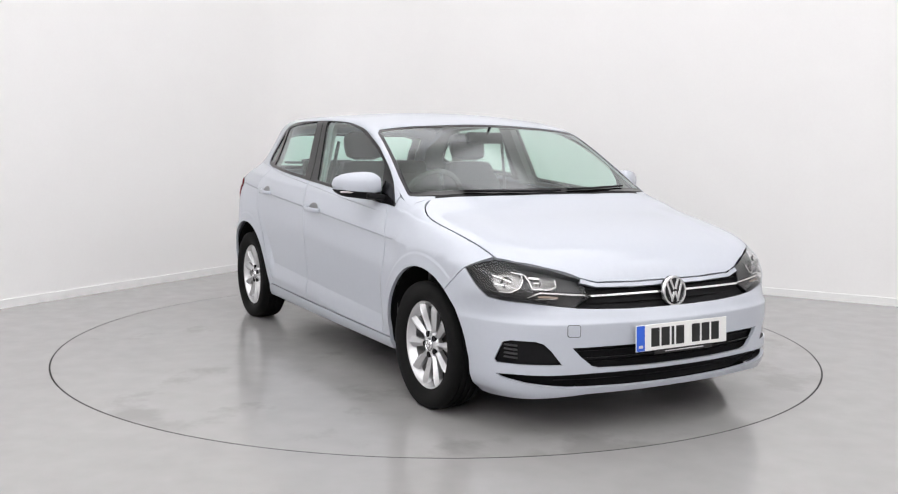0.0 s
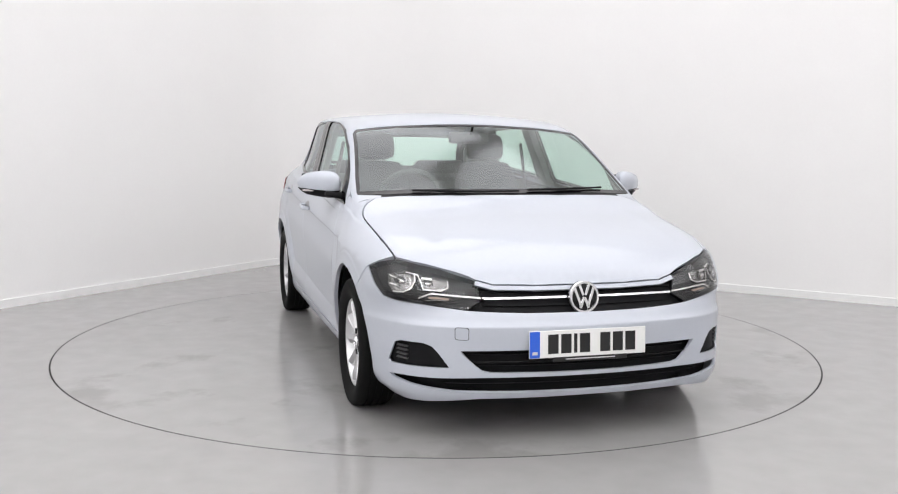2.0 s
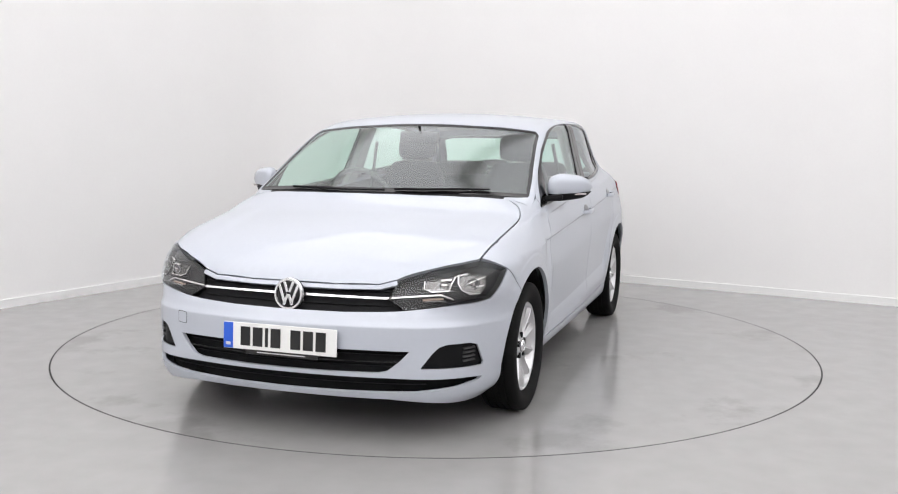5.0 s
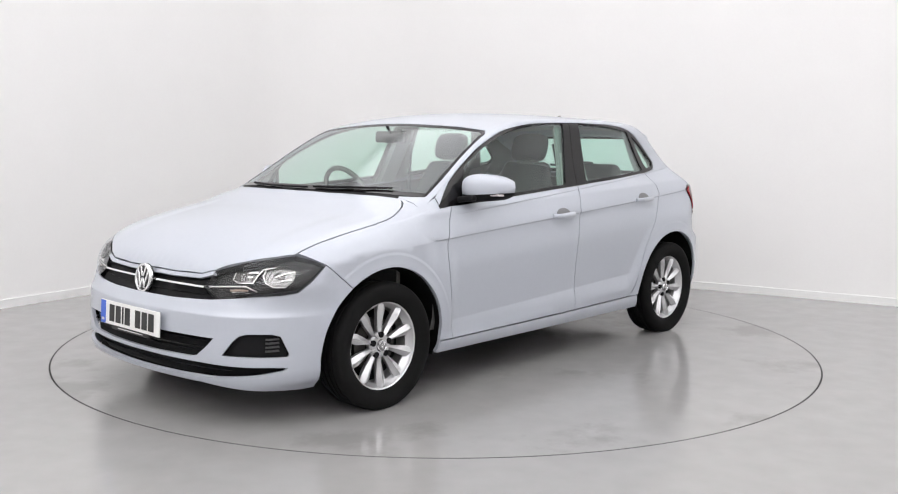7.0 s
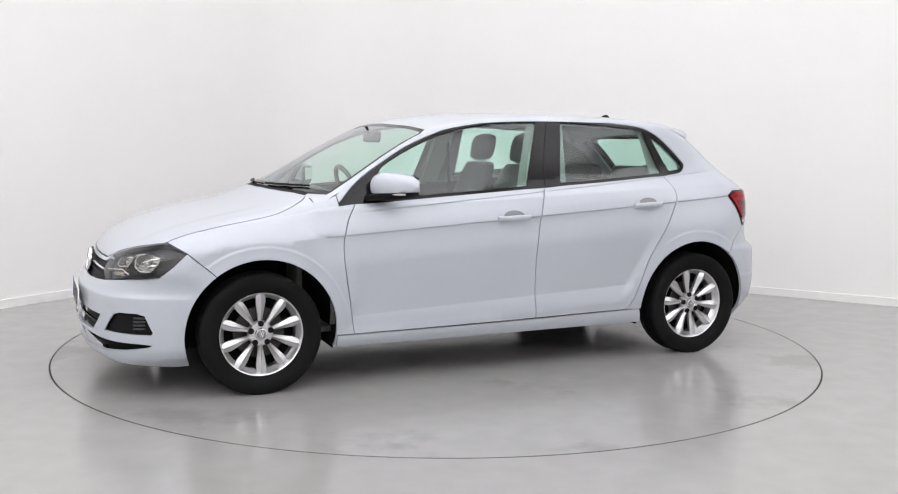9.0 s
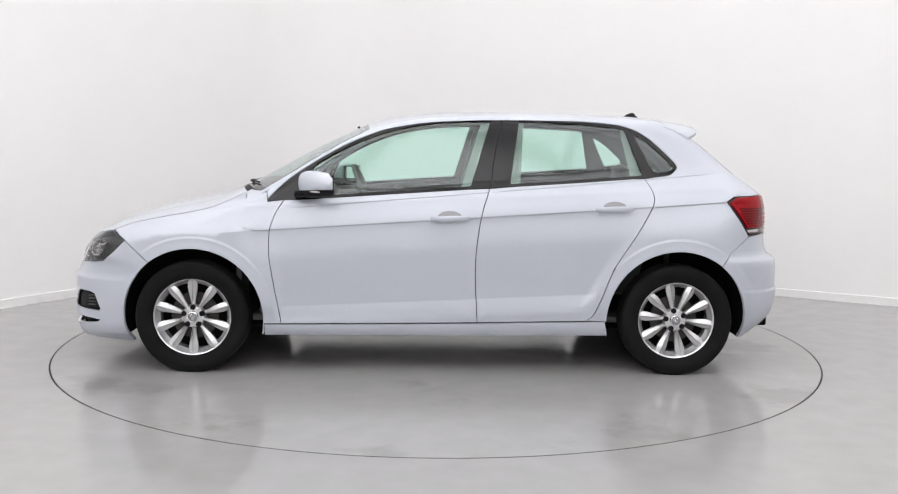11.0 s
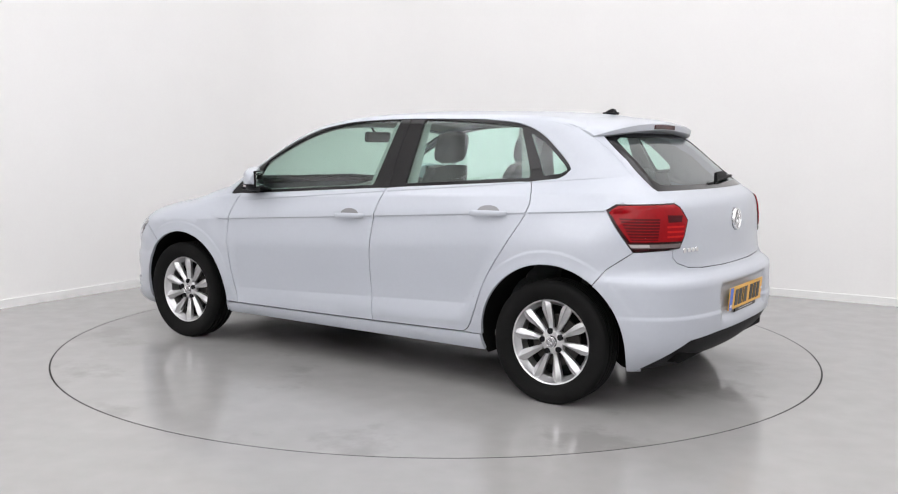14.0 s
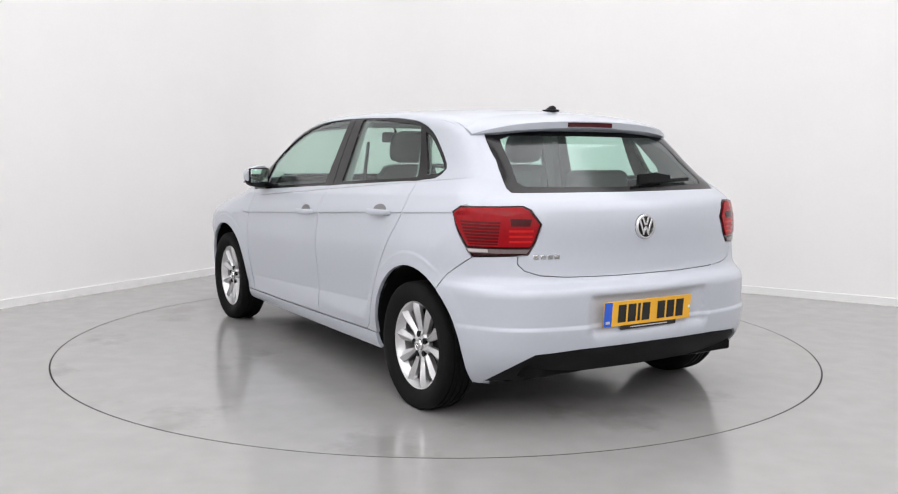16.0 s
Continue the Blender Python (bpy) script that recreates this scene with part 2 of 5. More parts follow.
es = [bm.edges.new((ring_mid[k], ring_mid[(k + 1) % SEG])) if not bm.edges.get((ring_mid[k], ring_mid[(k + 1) % SEG])) else bm.edges.get((ring_mid[k], ring_mid[(k + 1) % SEG])) for k in range(SEG)]
es += [bm.edges.new((corner_vs[k], corner_vs[(k + 1) % len(corner_vs)])) for k in range(len(corner_vs))]
bmesh.ops.triangle_fill(bm, use_beauty=True, edges=es)
tagged(part("floor", bm, FLOOR, None, "grey glossy resin floor with faint scuffs", smooth=False), kind="structure")

bm = bmesh.new()
cyl(bm, RADIUS + 0.05, 0.02, pose(0, 0, -0.12), 96)
tagged(part("turntable_pit", bm, PIT, None, "dark pit under the turntable seam", smooth=False), kind="structure")

# Black ring fills the open gap and stands in for the shade inside.
bm = bmesh.new()
rings = [[bm.verts.new((r * math.cos(2 * math.pi * k / SEG), r * math.sin(2 * math.pi * k / SEG), z)) for k in range(SEG)] for r, z in ((RADIUS + 0.0005, -0.0008), (RADIUS + GAP - 0.0005, -0.0008), (RADIUS + GAP - 0.0005, -0.02), (RADIUS + 0.0005, -0.02))]
for i in range(4):
    for k in range(SEG):
        bm.faces.new((rings[i][k], rings[i][(k + 1) % SEG], rings[(i + 1) % 4][(k + 1) % SEG], rings[(i + 1) % 4][k]))
tagged(part("trim", bm, PIT, None, "thin black ring in the turntable gap, standing in for its shade", smooth=False), kind="structure")

bm = bmesh.new()
vs = cyl(bm, RADIUS, 0.024, pose(0, 0, -0.012), SEG)
turntable = part("turntable", bm, DAMP, None, angle=30)
tagged(turntable, "round grey resin turntable flush in the floor", "turntable")


def ceiling_light(m, diffuser):
    """A long flat lamp panel under the ceiling."""
    thing = new("ceiling_light")
    tagged(thing, "large white luminous panel under the ceiling", "ceiling light", "ceiling lights")
    bm = bmesh.new()
    for sx, sy, px, py in ((3.36, 0.03, 0, 1.215), (3.36, 0.03, 0, -1.215), (0.03, 2.4, 1.665, 0), (0.03, 2.4, -1.665, 0)):
        box(bm, (sx, sy, 0.08), pose(px, py, 0.0), 0.004, 1)
    part("frame", bm, ALUFRAME, thing, smooth=False)
    bm = bmesh.new()
    box(bm, (3.3, 2.4, 0.02), pose(0, 0, 0.0), 0.0)
    part("diffuser", bm, diffuser, thing, "glowing white diffuser", smooth=False)
    thing.matrix_basis = m
    return thing


turn_room = math.degrees(math.atan2(LEFT.y, LEFT.x))
first = strong = None
for i in range(4):
    for j in range(4):
        p = at_room(2.0 + 3.65 * i, 1.45 + 2.7 * j, HIGH - 0.042)
        m = pose(p.x, p.y, p.z, 0, 0, turn_room)
        if i == 0 and j < 2:
            ceiling_light(m, DIFFUSER_DIM)
        # Unseen panels over the near half, made stronger to fill the car's flanks.
        elif i > 1:
            if strong is None:
                strong = ceiling_light(m, DIFFUSER_STRONG)
            else:
                copy_thing(strong, m)
        elif first is None:
            first = ceiling_light(m, DIFFUSER)
        else:
            copy_thing(first, m)


# ---- the car's body surface ----
def curve(xs, ys, soften=0.0):
    """A smooth monotone curve through a few stations; soften rounds it off over some metres."""
    if soften:
        g = curve(xs, ys)
        fine = np.linspace(xs[0], xs[-1], 160)
        taps = np.linspace(-2, 2, 17)
        wt = np.exp(-taps**2)
        vals = sum(k * g(fine + soften * a) for a, k in zip(taps, wt)) / wt.sum()
        return lambda x: np.where((x < xs[0]) | (x > xs[-1]), g(x), np.interp(x, fine, vals))
    xs, ys = np.array(xs, float), np.array(ys, float)
    h = np.diff(xs)
    d = np.diff(ys) / h
    m = np.zeros_like(xs)
    w1, w2 = 2 * h[1:] + h[:-1], h[1:] + 2 * h[:-1]
    ok = d[:-1] * d[1:] > 0
    m[1:-1][ok] = ((w1 + w2)[ok]) / (w1[ok] / d[:-1][ok] + w2[ok] / d[1:][ok])
    m[0], m[-1] = d[0], d[-1]

    def f(x):
        x = np.asarray(x, float)
        i = np.clip(np.searchsorted(xs, x) - 1, 0, len(h) - 1)
        t = (np.clip(x, xs[0], xs[-1]) - xs[i]) / h[i]
        y = (2 * t**3 - 3 * t**2 + 1) * ys[i] + (t**3 - 2 * t**2 + t) * h[i] * m[i] + (-2 * t**3 + 3 * t**2) * ys[i + 1] + (t**3 - t**2) * h[i] * m[i + 1]
        return y + np.where(x < xs[0], (x - xs[0]) * m[0], 0) + np.where(x > xs[-1], (x - xs[-1]) * m[-1], 0)
    return f


def smax(a, b, k):
    h = np.maximum(k - np.abs(a - b), 0) / k
    return np.maximum(a, b) + h * h * k / 4


def step(x, a, b):
    t = np.clip((x - a) / (b - a), 0, 1)
    return t * t * (3 - 2 * t)


PLAN = curve([-2.1, -1.9, -1.75, -1.6, -1.28, -0.9, 0, 0.9, 1.28, 1.6, 1.75, 1.9, 2.05], [0.74, 0.80, 0.835, 0.857, 0.872, 0.866, 0.868, 0.864, 0.870, 0.85, 0.825, 0.785, 0.74], 0.08)
SILL = curve([0.05, 0.15, 0.2, 0.25, 0.29, 0.36, 0.5, 0.66, 0.8], [-0.20, -0.11, -0.05, -0.028, -0.024, -0.012, -0.004, 0, 0])
NOSE = curve([0.05, 0.12, 0.16, 0.20, 0.25, 0.30, 0.40, 0.482, 0.498, 0.53, 0.56, 0.60, 0.66, 0.69, 0.72, 0.80, 1.2], [1.85, 1.98, 2.03, 2.055, 2.066, 2.066, 2.062, 2.060, 2.050, 2.032, 2.012, 1.998, 1.972, 1.955, 1.92, 1.80, 1.2])
TAIL = curve([0.05, 0.15, 0.2, 0.3, 0.35, 0.46, 0.585, 0.605, 0.622, 0.638, 0.66, 0.70, 0.76, 0.86, 0.93, 0.97, 1.0, 1.02, 1.28, 1.36, 1.5], [-1.60, -1.74, -1.83, -1.925, -1.945, -1.956, -1.954, -1.947, -1.925, -1.902, -1.890, -1.883, -1.877, -1.872, -1.86, -1.835, -1.79, -1.762, -1.452, -1.37, -1.2])
TOP = curve([-1.9, -1.49, -1.33, -1.16, -0.85, -0.36, 0.0, 0.2, 0.30, 0.38, 0.55, 0.80, 1.06, 1.12, 1.2, 1.3, 1.45, 1.6, 1.75, 1.86, 1.93, 2.0], [1.20, 1.335, 1.366, 1.386, 1.400, 1.406, 1.396, 1.374, 1.356, 1.335, 1.264, 1.138, 0.995, 0.962, 0.930, 0.905, 0.875, 0.842, 0.795, 0.742, 0.695, 0.60], 0.035)
CROWN = curve([-1.5, -0.9, 0, 0.345, 0.92, 1.15, 1.4, 1.65, 1.9], [0.12, 0.09, 0.10, 0.12, 0.19, 0.10, 0.085, 0.095, 0.08])
ARCHES = ((1.276, 0.292, 0.366), (-1.281, 0.292, 0.372))


def char_line(x):
    return 0.820 - 0.068 * x


def belt(x):
    return 0.965 - 0.072 * x


def shoulder(x):
    return 0.928 - 0.045 * x


def low_line(x):
    return 0.392 - 0.048 * x


WING_CREASE = curve([0.885, 0.987, 1.11, 1.33, 1.488, 1.59, 1.70], [0.906, 0.889, 0.864, 0.831, 0.804, 0.784, 0.757])


def belt_crease(x):
    return 0.942 - 0.087 * x


def half_width(x, z):
    w = PLAN(x) + SILL(z)
    c, s, b = char_line(x), shoulder(x), belt(x)
    soft = step(x, 1.06, 0.94)
    # the pressed line along the doors, the soft shoulder over it, the leaning glass above
    e = c + 2.6 * np.maximum(x - 0.92, 0) ** 2
    edge = step(z, e - 0.006, e + 0.002)
    w = w - 0.009 * soft * edge - 0.0145 * soft * step(z, e - 0.17, e - 0.006) * (1 - edge)
    w = w - np.maximum(z - c, 0) * (0.30 - 0.16 * soft) - np.maximum(z - s, 0) * 0.55 * step(x, 1.2, 0.8) + np.maximum(z - b, 0) * (0.55 * step(x, 1.2, 0.8) + 0.14 - 0.30)
    w = w - 0.022 * step(z, c, b)
    wc, bc = WING_CREASE(x), belt_crease(x)
    w = w - 0.008 * step(z, wc - 0.006, wc + 0.006) * step(x, 0.86, 0.95) * step(x, 1.74, 1.60)
    w = w + (0.0055 * step(z, bc - 0.005, bc + 0.002) - 0.0055 * step(z, bc + 0.002, bc + 0.06)) * step(x, 0.80, 0.60) * step(x, -1.60, -1.35)
    w = w - 0.095 * step(x, -0.6, -1.5) * step(z, 0.70, 1.16)
    # hollow low on the doors, over a lower ledge
    q = low_line(x)
    ends = step(x, 0.86, 0.80) * step(x, -0.86 - 0.6 * (z - q), -0.80 - 0.6 * (z - q))
    w = w - 0.020 * step(z, q + 0.40, q) * np.clip((z - q + 0.09) / 0.09, 0, 1) * ends
    # wheel arch lips
    for ax, az, ar in ARCHES:
        d = np.hypot(x - ax, z - az)
        w = w + 0.004 * np.exp(-(((d - ar) / 0.03) ** 2)) * step(z, 0.3, 0.5) + 0.0035 * step(d, ar + 0.072, ar + 0.054) * step(z, 0.25, 0.5)
    return w


def body(p):
    """Negative inside the car's outer form, zero on it."""
    x, y, z = p[..., 0], np.abs(p[..., 1]), p[..., 2]
    side = y - half_width(x, z)
    drop = 0.231 * y**2 + 0.994 * np.minimum(y, 0.95) ** 8
    nose_x = NOSE(z) - drop * (1 - 0.25 * step(z, 0.5, 0.62))
    front = (x - nose_x) * 0.85
    recess = 0.022 * step(y, 0.37, 0.31) * step(z, 0.385, 0.42) * step(z, 0.585, 0.555)
    low = 0.007 * step(z, 0.458, 0.440) * step(z, 0.22, 0.30)
    rear = (TAIL(z) + recess - low + 0.15 * y**2 + 0.80 * np.minimum(y, 0.95) ** 8 - x) * (1 - 0.34 * step(z, 0.95, 1.05))
    ridge = 0.006 * step(y, 0.60, 0.50) * step(x, 1.15, 1.35) * step(x, 1.95, 1.7)
    top = (z - TOP(x) + CROWN(x) * y**2 + ridge) * (1 - 0.10 * step(x, 0.2, 0.4) * step(x, 1.2, 1.05))
    k = 0.055 + 0.05 * step(x, 1.0, 1.4)
    f = smax(side, top, k)
    f = smax(f, front, 0.06)
    return smax(f, rear, 0.07 + 0.05 * step(z, 0.92, 1.05))


def slope(p):
    e = 0.0015
    g = np.stack([body(p + np.eye(3)[i] * e) - body(p - np.eye(3)[i] * e) for i in range(3)], -1)
    return g / np.maximum(np.linalg.norm(g, axis=-1, keepdims=True), 1e-9)


def march(o, d, hi):
    lo, hi = np.zeros(len(o)), np.full(len(o), float(hi))
    for _ in range(25):
        mid = (lo + hi) / 2
        out = body(o + mid[:, None] * d) > 0
        hi = np.where(out, mid, hi)
        lo = np.where(out, lo, mid)
    return o + lo[:, None] * d


SPAN = 0.8


def from_side(uv):
    o = np.stack([uv[:, 0], uv[:, 0] * 0, uv[:, 1]], -1)
    return march(o, np.tile([0.0, 1, 0], (len(o), 1)), 1.2)


def from_top(uv):
    o = np.stack([uv[:, 0], uv[:, 1], uv[:, 0] * 0 + 0.35], -1)
    return march(o, np.tile([0.0, 0, 1], (len(o), 1)), 1.4)


def from_nose(uv):
    o = np.stack([uv[:, 0] * 0 + 1.2, uv[:, 0] * 0, uv[:, 1]], -1)
    a = uv[:, 0] / SPAN
    return march(o, np.stack([np.cos(a), np.sin(a), a * 0], -1), 1.2)


def from_tail(uv):
    o = np.stack([uv[:, 0] * 0 - 1.1, uv[:, 0] * 0, uv[:, 1]], -1)
    a = uv[:, 0] / SPAN
    return march(o, np.stack([-np.cos(a), np.sin(a), a * 0], -1), 1.2)


def side_uv(pts):
    return [(p[0], p[2]) for p in pts]


def top_uv(pts):
    return [(p[0], p[1]) for p in pts]


def nose_uv(pts):
    return [(math.atan2(p[1], p[0] - 1.2) * SPAN, p[2]) for p in pts]


def tail_uv(pts):
    return [(math.atan2(p[1], -1.1 - p[0]) * SPAN, p[2]) for p in pts]


def nose_yz(pts):
    """Turn points (y, z) of the nose into its angle and height."""
    p = np.array(pts, float)
    x = np.full(len(p), 2.0)
    for _ in range(8):
        q = from_nose(np.stack([np.arctan2(p[:, 0], x - 1.2) * SPAN, p[:, 1]], -1))
        x = x + 0.7 * (q[:, 0] - x)
    return [(float(a), float(b)) for a, b in zip(np.arctan2(p[:, 0], x - 1.2) * SPAN, p[:, 1])]


def tail_yz(pts):
    """Turn points (y, z) of the tail into its angle and height."""
    p = np.array(pts, float)
    x = np.full(len(p), -1.85)
    for _ in range(8):
        q = from_tail(np.stack([np.arctan2(p[:, 0], -1.1 - x) * SPAN, p[:, 1]], -1))
        x = x + 0.7 * (q[:, 0] - x)
    return [(float(a), float(b)) for a, b in zip(np.arctan2(p[:, 0], -1.1 - x) * SPAN, p[:, 1])]


def arc(cx, cz, r, a0, a1, n=24):
    return [(cx + r * math.cos(radians(a0 + (a1 - a0) * k / n)), cz + r * math.sin(radians(a0 + (a1 - a0) * k / n))) for k in range(n + 1)]


def smooth_line(pts, n=8):
    """A rounded line through points."""
    P = [np.array(p, float) for p in pts]
    out = []
    for i in range(len(P) - 1):
        a, b, c, d = P[max(i - 1, 0)], P[i], P[i + 1], P[min(i + 2, len(P) - 1)]
        for k in range(n):
            t = k / n
            out.append(tuple(0.5 * ((2 * b) + (c - a) * t + (2 * a - 5 * b + 4 * c - d) * t * t + (3 * b - a - 3 * c + d) * t**3)))
    return out + [tuple(P[-1])]


def rounded(pts, r, n=4):
    """A closed polygon with its corners rounded off."""
    P = [np.array(p, float) for p in pts]
    out = []
    for i, p in enumerate(P):
        a, b = P[i - 1] - p, P[(i + 1) % len(P)] - p
        la, lb = np.linalg.norm(a), np.linalg.norm(b)
        q = min(r, la * 0.45, lb * 0.45)
        s, e = p + a / la * q, p + b / lb * q
        for k in range(n + 1):
            t = k / n
            out.append(tuple((1 - t) ** 2 * s + 2 * t * (1 - t) * p + t * t * e))
    return out


def inside(poly, pts):
    x, y = pts[:, 0], pts[:, 1]
    hit = np.zeros(len(pts), bool)
    px, py = poly[:, 0], poly[:, 1]
    qx, qy = np.roll(px, -1), np.roll(py, -1)
    for a, b, c, d in zip(px, py, qx, qy):
        if b == d:
            continue
        cut = ((b > y) != (d > y)) & (x < (c - a) * (y - b) / (d - b) + a)
        hit ^= cut
    return hit


def resample(loop, gap, size):
    P = np.array(loop, float)
    keep = np.linalg.norm(P - np.roll(P, 1, 0), axis=1) > 1e-5
    P = P[keep]
    out = []
    for a, b in zip(P, np.roll(P, -1, 0)):
        n = max(1, int(math.ceil(np.linalg.norm(b - a) / size)))
        out += [a + (b - a) * k / n for k in range(n)]
    P = np.array(out)
    if gap:
        area = np.sum(P[:, 0] * np.roll(P[:, 1], -1) - np.roll(P[:, 0], -1) * P[:, 1])
        e1 = P - np.roll(P, 1, 0)
        e2 = np.roll(P, -1, 0) - P
        e1 /= np.linalg.norm(e1, axis=1, keepdims=True)
        e2 /= np.linalg.norm(e2, axis=1, keepdims=True)
        n1, n2 = np.stack([-e1[:, 1], e1[:, 0]], -1), np.stack([-e2[:, 1], e2[:, 0]], -1)
        m = n1 + n2
        m /= np.maximum(np.linalg.norm(m, axis=1, keepdims=True), 0.3)
        m /= np.maximum(np.sum(m * n1, axis=1, keepdims=True), 0.5)
        P = P + m * gap * (1 if area > 0 else -1)
    return P


def sheet(outer, project, holes=(), lines=(), size=0.03, gap=0.0022, lift=0.0, depth=0.018, mirror=False):
    """A piece of the body's surface inside an outline, with a turned-in edge: vertices, faces, and a normal for each vertex of a face."""
    from mathutils.geometry import delaunay_2d_cdt
    loops = [resample(outer, gap, size)] + [resample(h, -gap, size) for h in holes]
    lo, hi = loops[0].min(0), loops[0].max(0)
    gx, gy = np.meshgrid(np.arange(lo[0] + size / 2, hi[0], size), np.arange(lo[1] + size / 2, hi[1], size * 0.9))
    gx = gx + (np.arange(gx.shape[0]) % 2)[:, None] * size / 2
    G = np.stack([gx.ravel(), gy.ravel()], -1)
    extra = [np.array(line, float) for line in lines]
    lines_p = []
    for line in extra:
        pts = []
        for a, b in zip(line, line[1:]):
            n = max(1, int(math.ceil(np.linalg.norm(b - a) / size)))
            pts += [a + (b - a) * k / n for k in range(n)]
        lines_p.append(np.array(pts + [line[-1]]))
    ok = inside(loops[0], G)
    for h in loops[1:]:
        ok &= ~inside(h, G)
    G = G[ok]
    edge = np.concatenate(loops + lines_p)
    if len(G):
        far = np.ones(len(G), bool)
        for e0 in range(0, len(edge), 200):
            far &= (np.linalg.norm(G[:, None] - edge[None, e0:e0 + 200], axis=2) > size * 0.45).all(1)
        G = G[far]
    pts, edges = [], []
    for loop in loops:
        base = len(pts)
        pts += list(loop)
        edges += [(base + k, base + (k + 1) % len(loop)) for k in range(len(loop))]
    for line in lines_p:
        ins = inside(loops[0], line)
        for h in loops[1:]:
            ins &= ~inside(h, line)
        base = len(pts)
        idx = {}
        for k in range(len(line)):
            if ins[k]:
                idx[k] = len(pts)
                pts.append(line[k])
        edges += [(idx[k], idx[k + 1]) for k in range(len(line) - 1) if k in idx and k + 1 in idx]
    pts += list(G)
    vo, eo, fo, *_ = delaunay_2d_cdt([Vector((float(p[0]), float(p[1]))) for p in pts], edges, [], 0, 1e-6)
    V = np.array([(v.x, v.y) for v in vo])
    T = np.array([list(f) for f in fo])
    C = V[T].mean(1)
    ok = inside(loops[0], C)
    for h in loops[1:]:
        ok &= ~inside(h, C)
    T = T[ok]
    A, B, D = V[T[:, 0]], V[T[:, 1]], V[T[:, 2]]
    area = np.abs((B - A)[:, 0] * (D - A)[:, 1] - (B - A)[:, 1] * (D - A)[:, 0])
    longest = np.max([np.linalg.norm(B - A, axis=1), np.linalg.norm(D - B, axis=1), np.linalg.norm(A - D, axis=1)], axis=0)
    T = T[area / longest > 0.0012]
    used = np.unique(T)
    remap = -np.ones(len(V), int)
    remap[used] = np.arange(len(used))
    V, T = V[used], remap[T]
    P = project(V)
    N = slope(P)
    fn = np.cross(P[T[:, 1]] - P[T[:, 0]], P[T[:, 2]] - P[T[:, 0]])
    flip = np.sum(fn * N[T].mean(1), axis=1) < 0
    T[flip] = T[flip][:, ::-1]
    P = P + N * lift
    count = {}
    for t in T:
        for a, b in ((t[0], t[1]), (t[1], t[2]), (t[2], t[0])):
            count[(a, b)] = 1
    verts, faces, norms = [tuple(p) for p in P], [tuple(t) for t in T], [[tuple(N[i]) for i in t] for t in T]
    if depth:
        low = {}
        for a, b in count:
            if (b, a) in count:
                continue
            for i in (a, b):
                if i not in low:
                    low[i] = len(verts)
                    verts.append(tuple(P[i] - N[i] * depth))
            q = (b, a, low[a], low[b])
            n = np.cross(np.array(verts[q[1]]) - verts[q[0]], np.array(verts[q[2]]) - verts[q[0]])
            n = n / max(np.linalg.norm(n), 1e-9)
            faces.append(q)
            norms.append([tuple(n)] * 4)
    if mirror:
        verts = [(x, -y, z) for x, y, z in verts]
        faces = [f[::-1] for f in faces]
        norms = [[(a, -b, c) for a, b, c in n[::-1]] for n in norms]
    return verts, faces, norms


def flip_y(s):
    v, f, n = s
    return [(x, -y, z) for x, y, z in v], [q[::-1] for q in f], [[(a, -b, c) for a, b, c in m[::-1]] for m in n]


def panel(name, sheets, mat, parent, label=""):
    """One mesh part out of one or more pieces of surface."""
    V, F, N = [], [], []
    for v, f, n in sheets:
        o = len(V)
        V += v
        F += [tuple(i + o for i in q) for q in f]
        N += n
    me = mesh_of(name, V, F, mat, True)
    me.normals_split_custom_set([q for n in N for q in n])
    return put(name, me, parent, label)


def both(name, sheets, mat, parent, label=""):
    """The same part on the left and on the right flank."""
    a = panel(name, sheets, mat, parent, label)
    b = panel(name, [flip_y(s) for s in sheets], mat, parent, label)
    return a, b


def on_side(x, z, lift=0.0):
    p = from_side(np.array([[x, z]]))
    return Vector(p[0] + slope(p)[0] * lift)


def on_nose(y, z, lift=0.0):
    p = from_nose(np.array(nose_yz([(y, z)])))
    return Vector(p[0] + slope(p)[0] * lift)


def on_tail(y, z, lift=0.0):
    p = from_tail(np.array(tail_yz([(y, z)])))
    return Vector(p[0] + slope(p)[0] * lift)


def on_top(x, y, lift=0.0):
    p = from_top(np.array([[x, y]]))
    return Vector(p[0] + slope(p)[0] * lift)


def roof_ridge(xs):
    """Where the flank turns into the top, for stations along the car."""
    xs = np.array(xs, float)
    lo, hi = np.full(len(xs), 0.2), np.full(len(xs), 0.86)
    for _ in range(18):
        y = (lo + hi) / 2
        n = slope(from_top(np.stack([xs, y], -1)))
        out = n[:, 1] > n[:, 2] * 0.95
        hi, lo = np.where(out, y, hi), np.where(out, lo, y)
    return [tuple(map(float, p)) for p in from_top(np.stack([xs, lo], -1))]


def tail_ridge(zs):
    """Where the flank turns into the tail, for heights."""
    zs = np.array(zs, float)
    lo, hi = np.full(len(zs), -1.2), np.full(len(zs), -1.95)
    for _ in range(18):
        x = (lo + hi) / 2
        p = from_side(np.stack([x, zs], -1))
        n = slope(p)
        out = (-n[:, 0] > n[:, 1] * 0.9) | (p[:, 1] < 0.05)
        hi, lo = np.where(out, x, hi), np.where(out, lo, x)
    return [tuple(map(float, p)) for p in from_side(np.stack([lo, zs], -1))]


car = new("car")
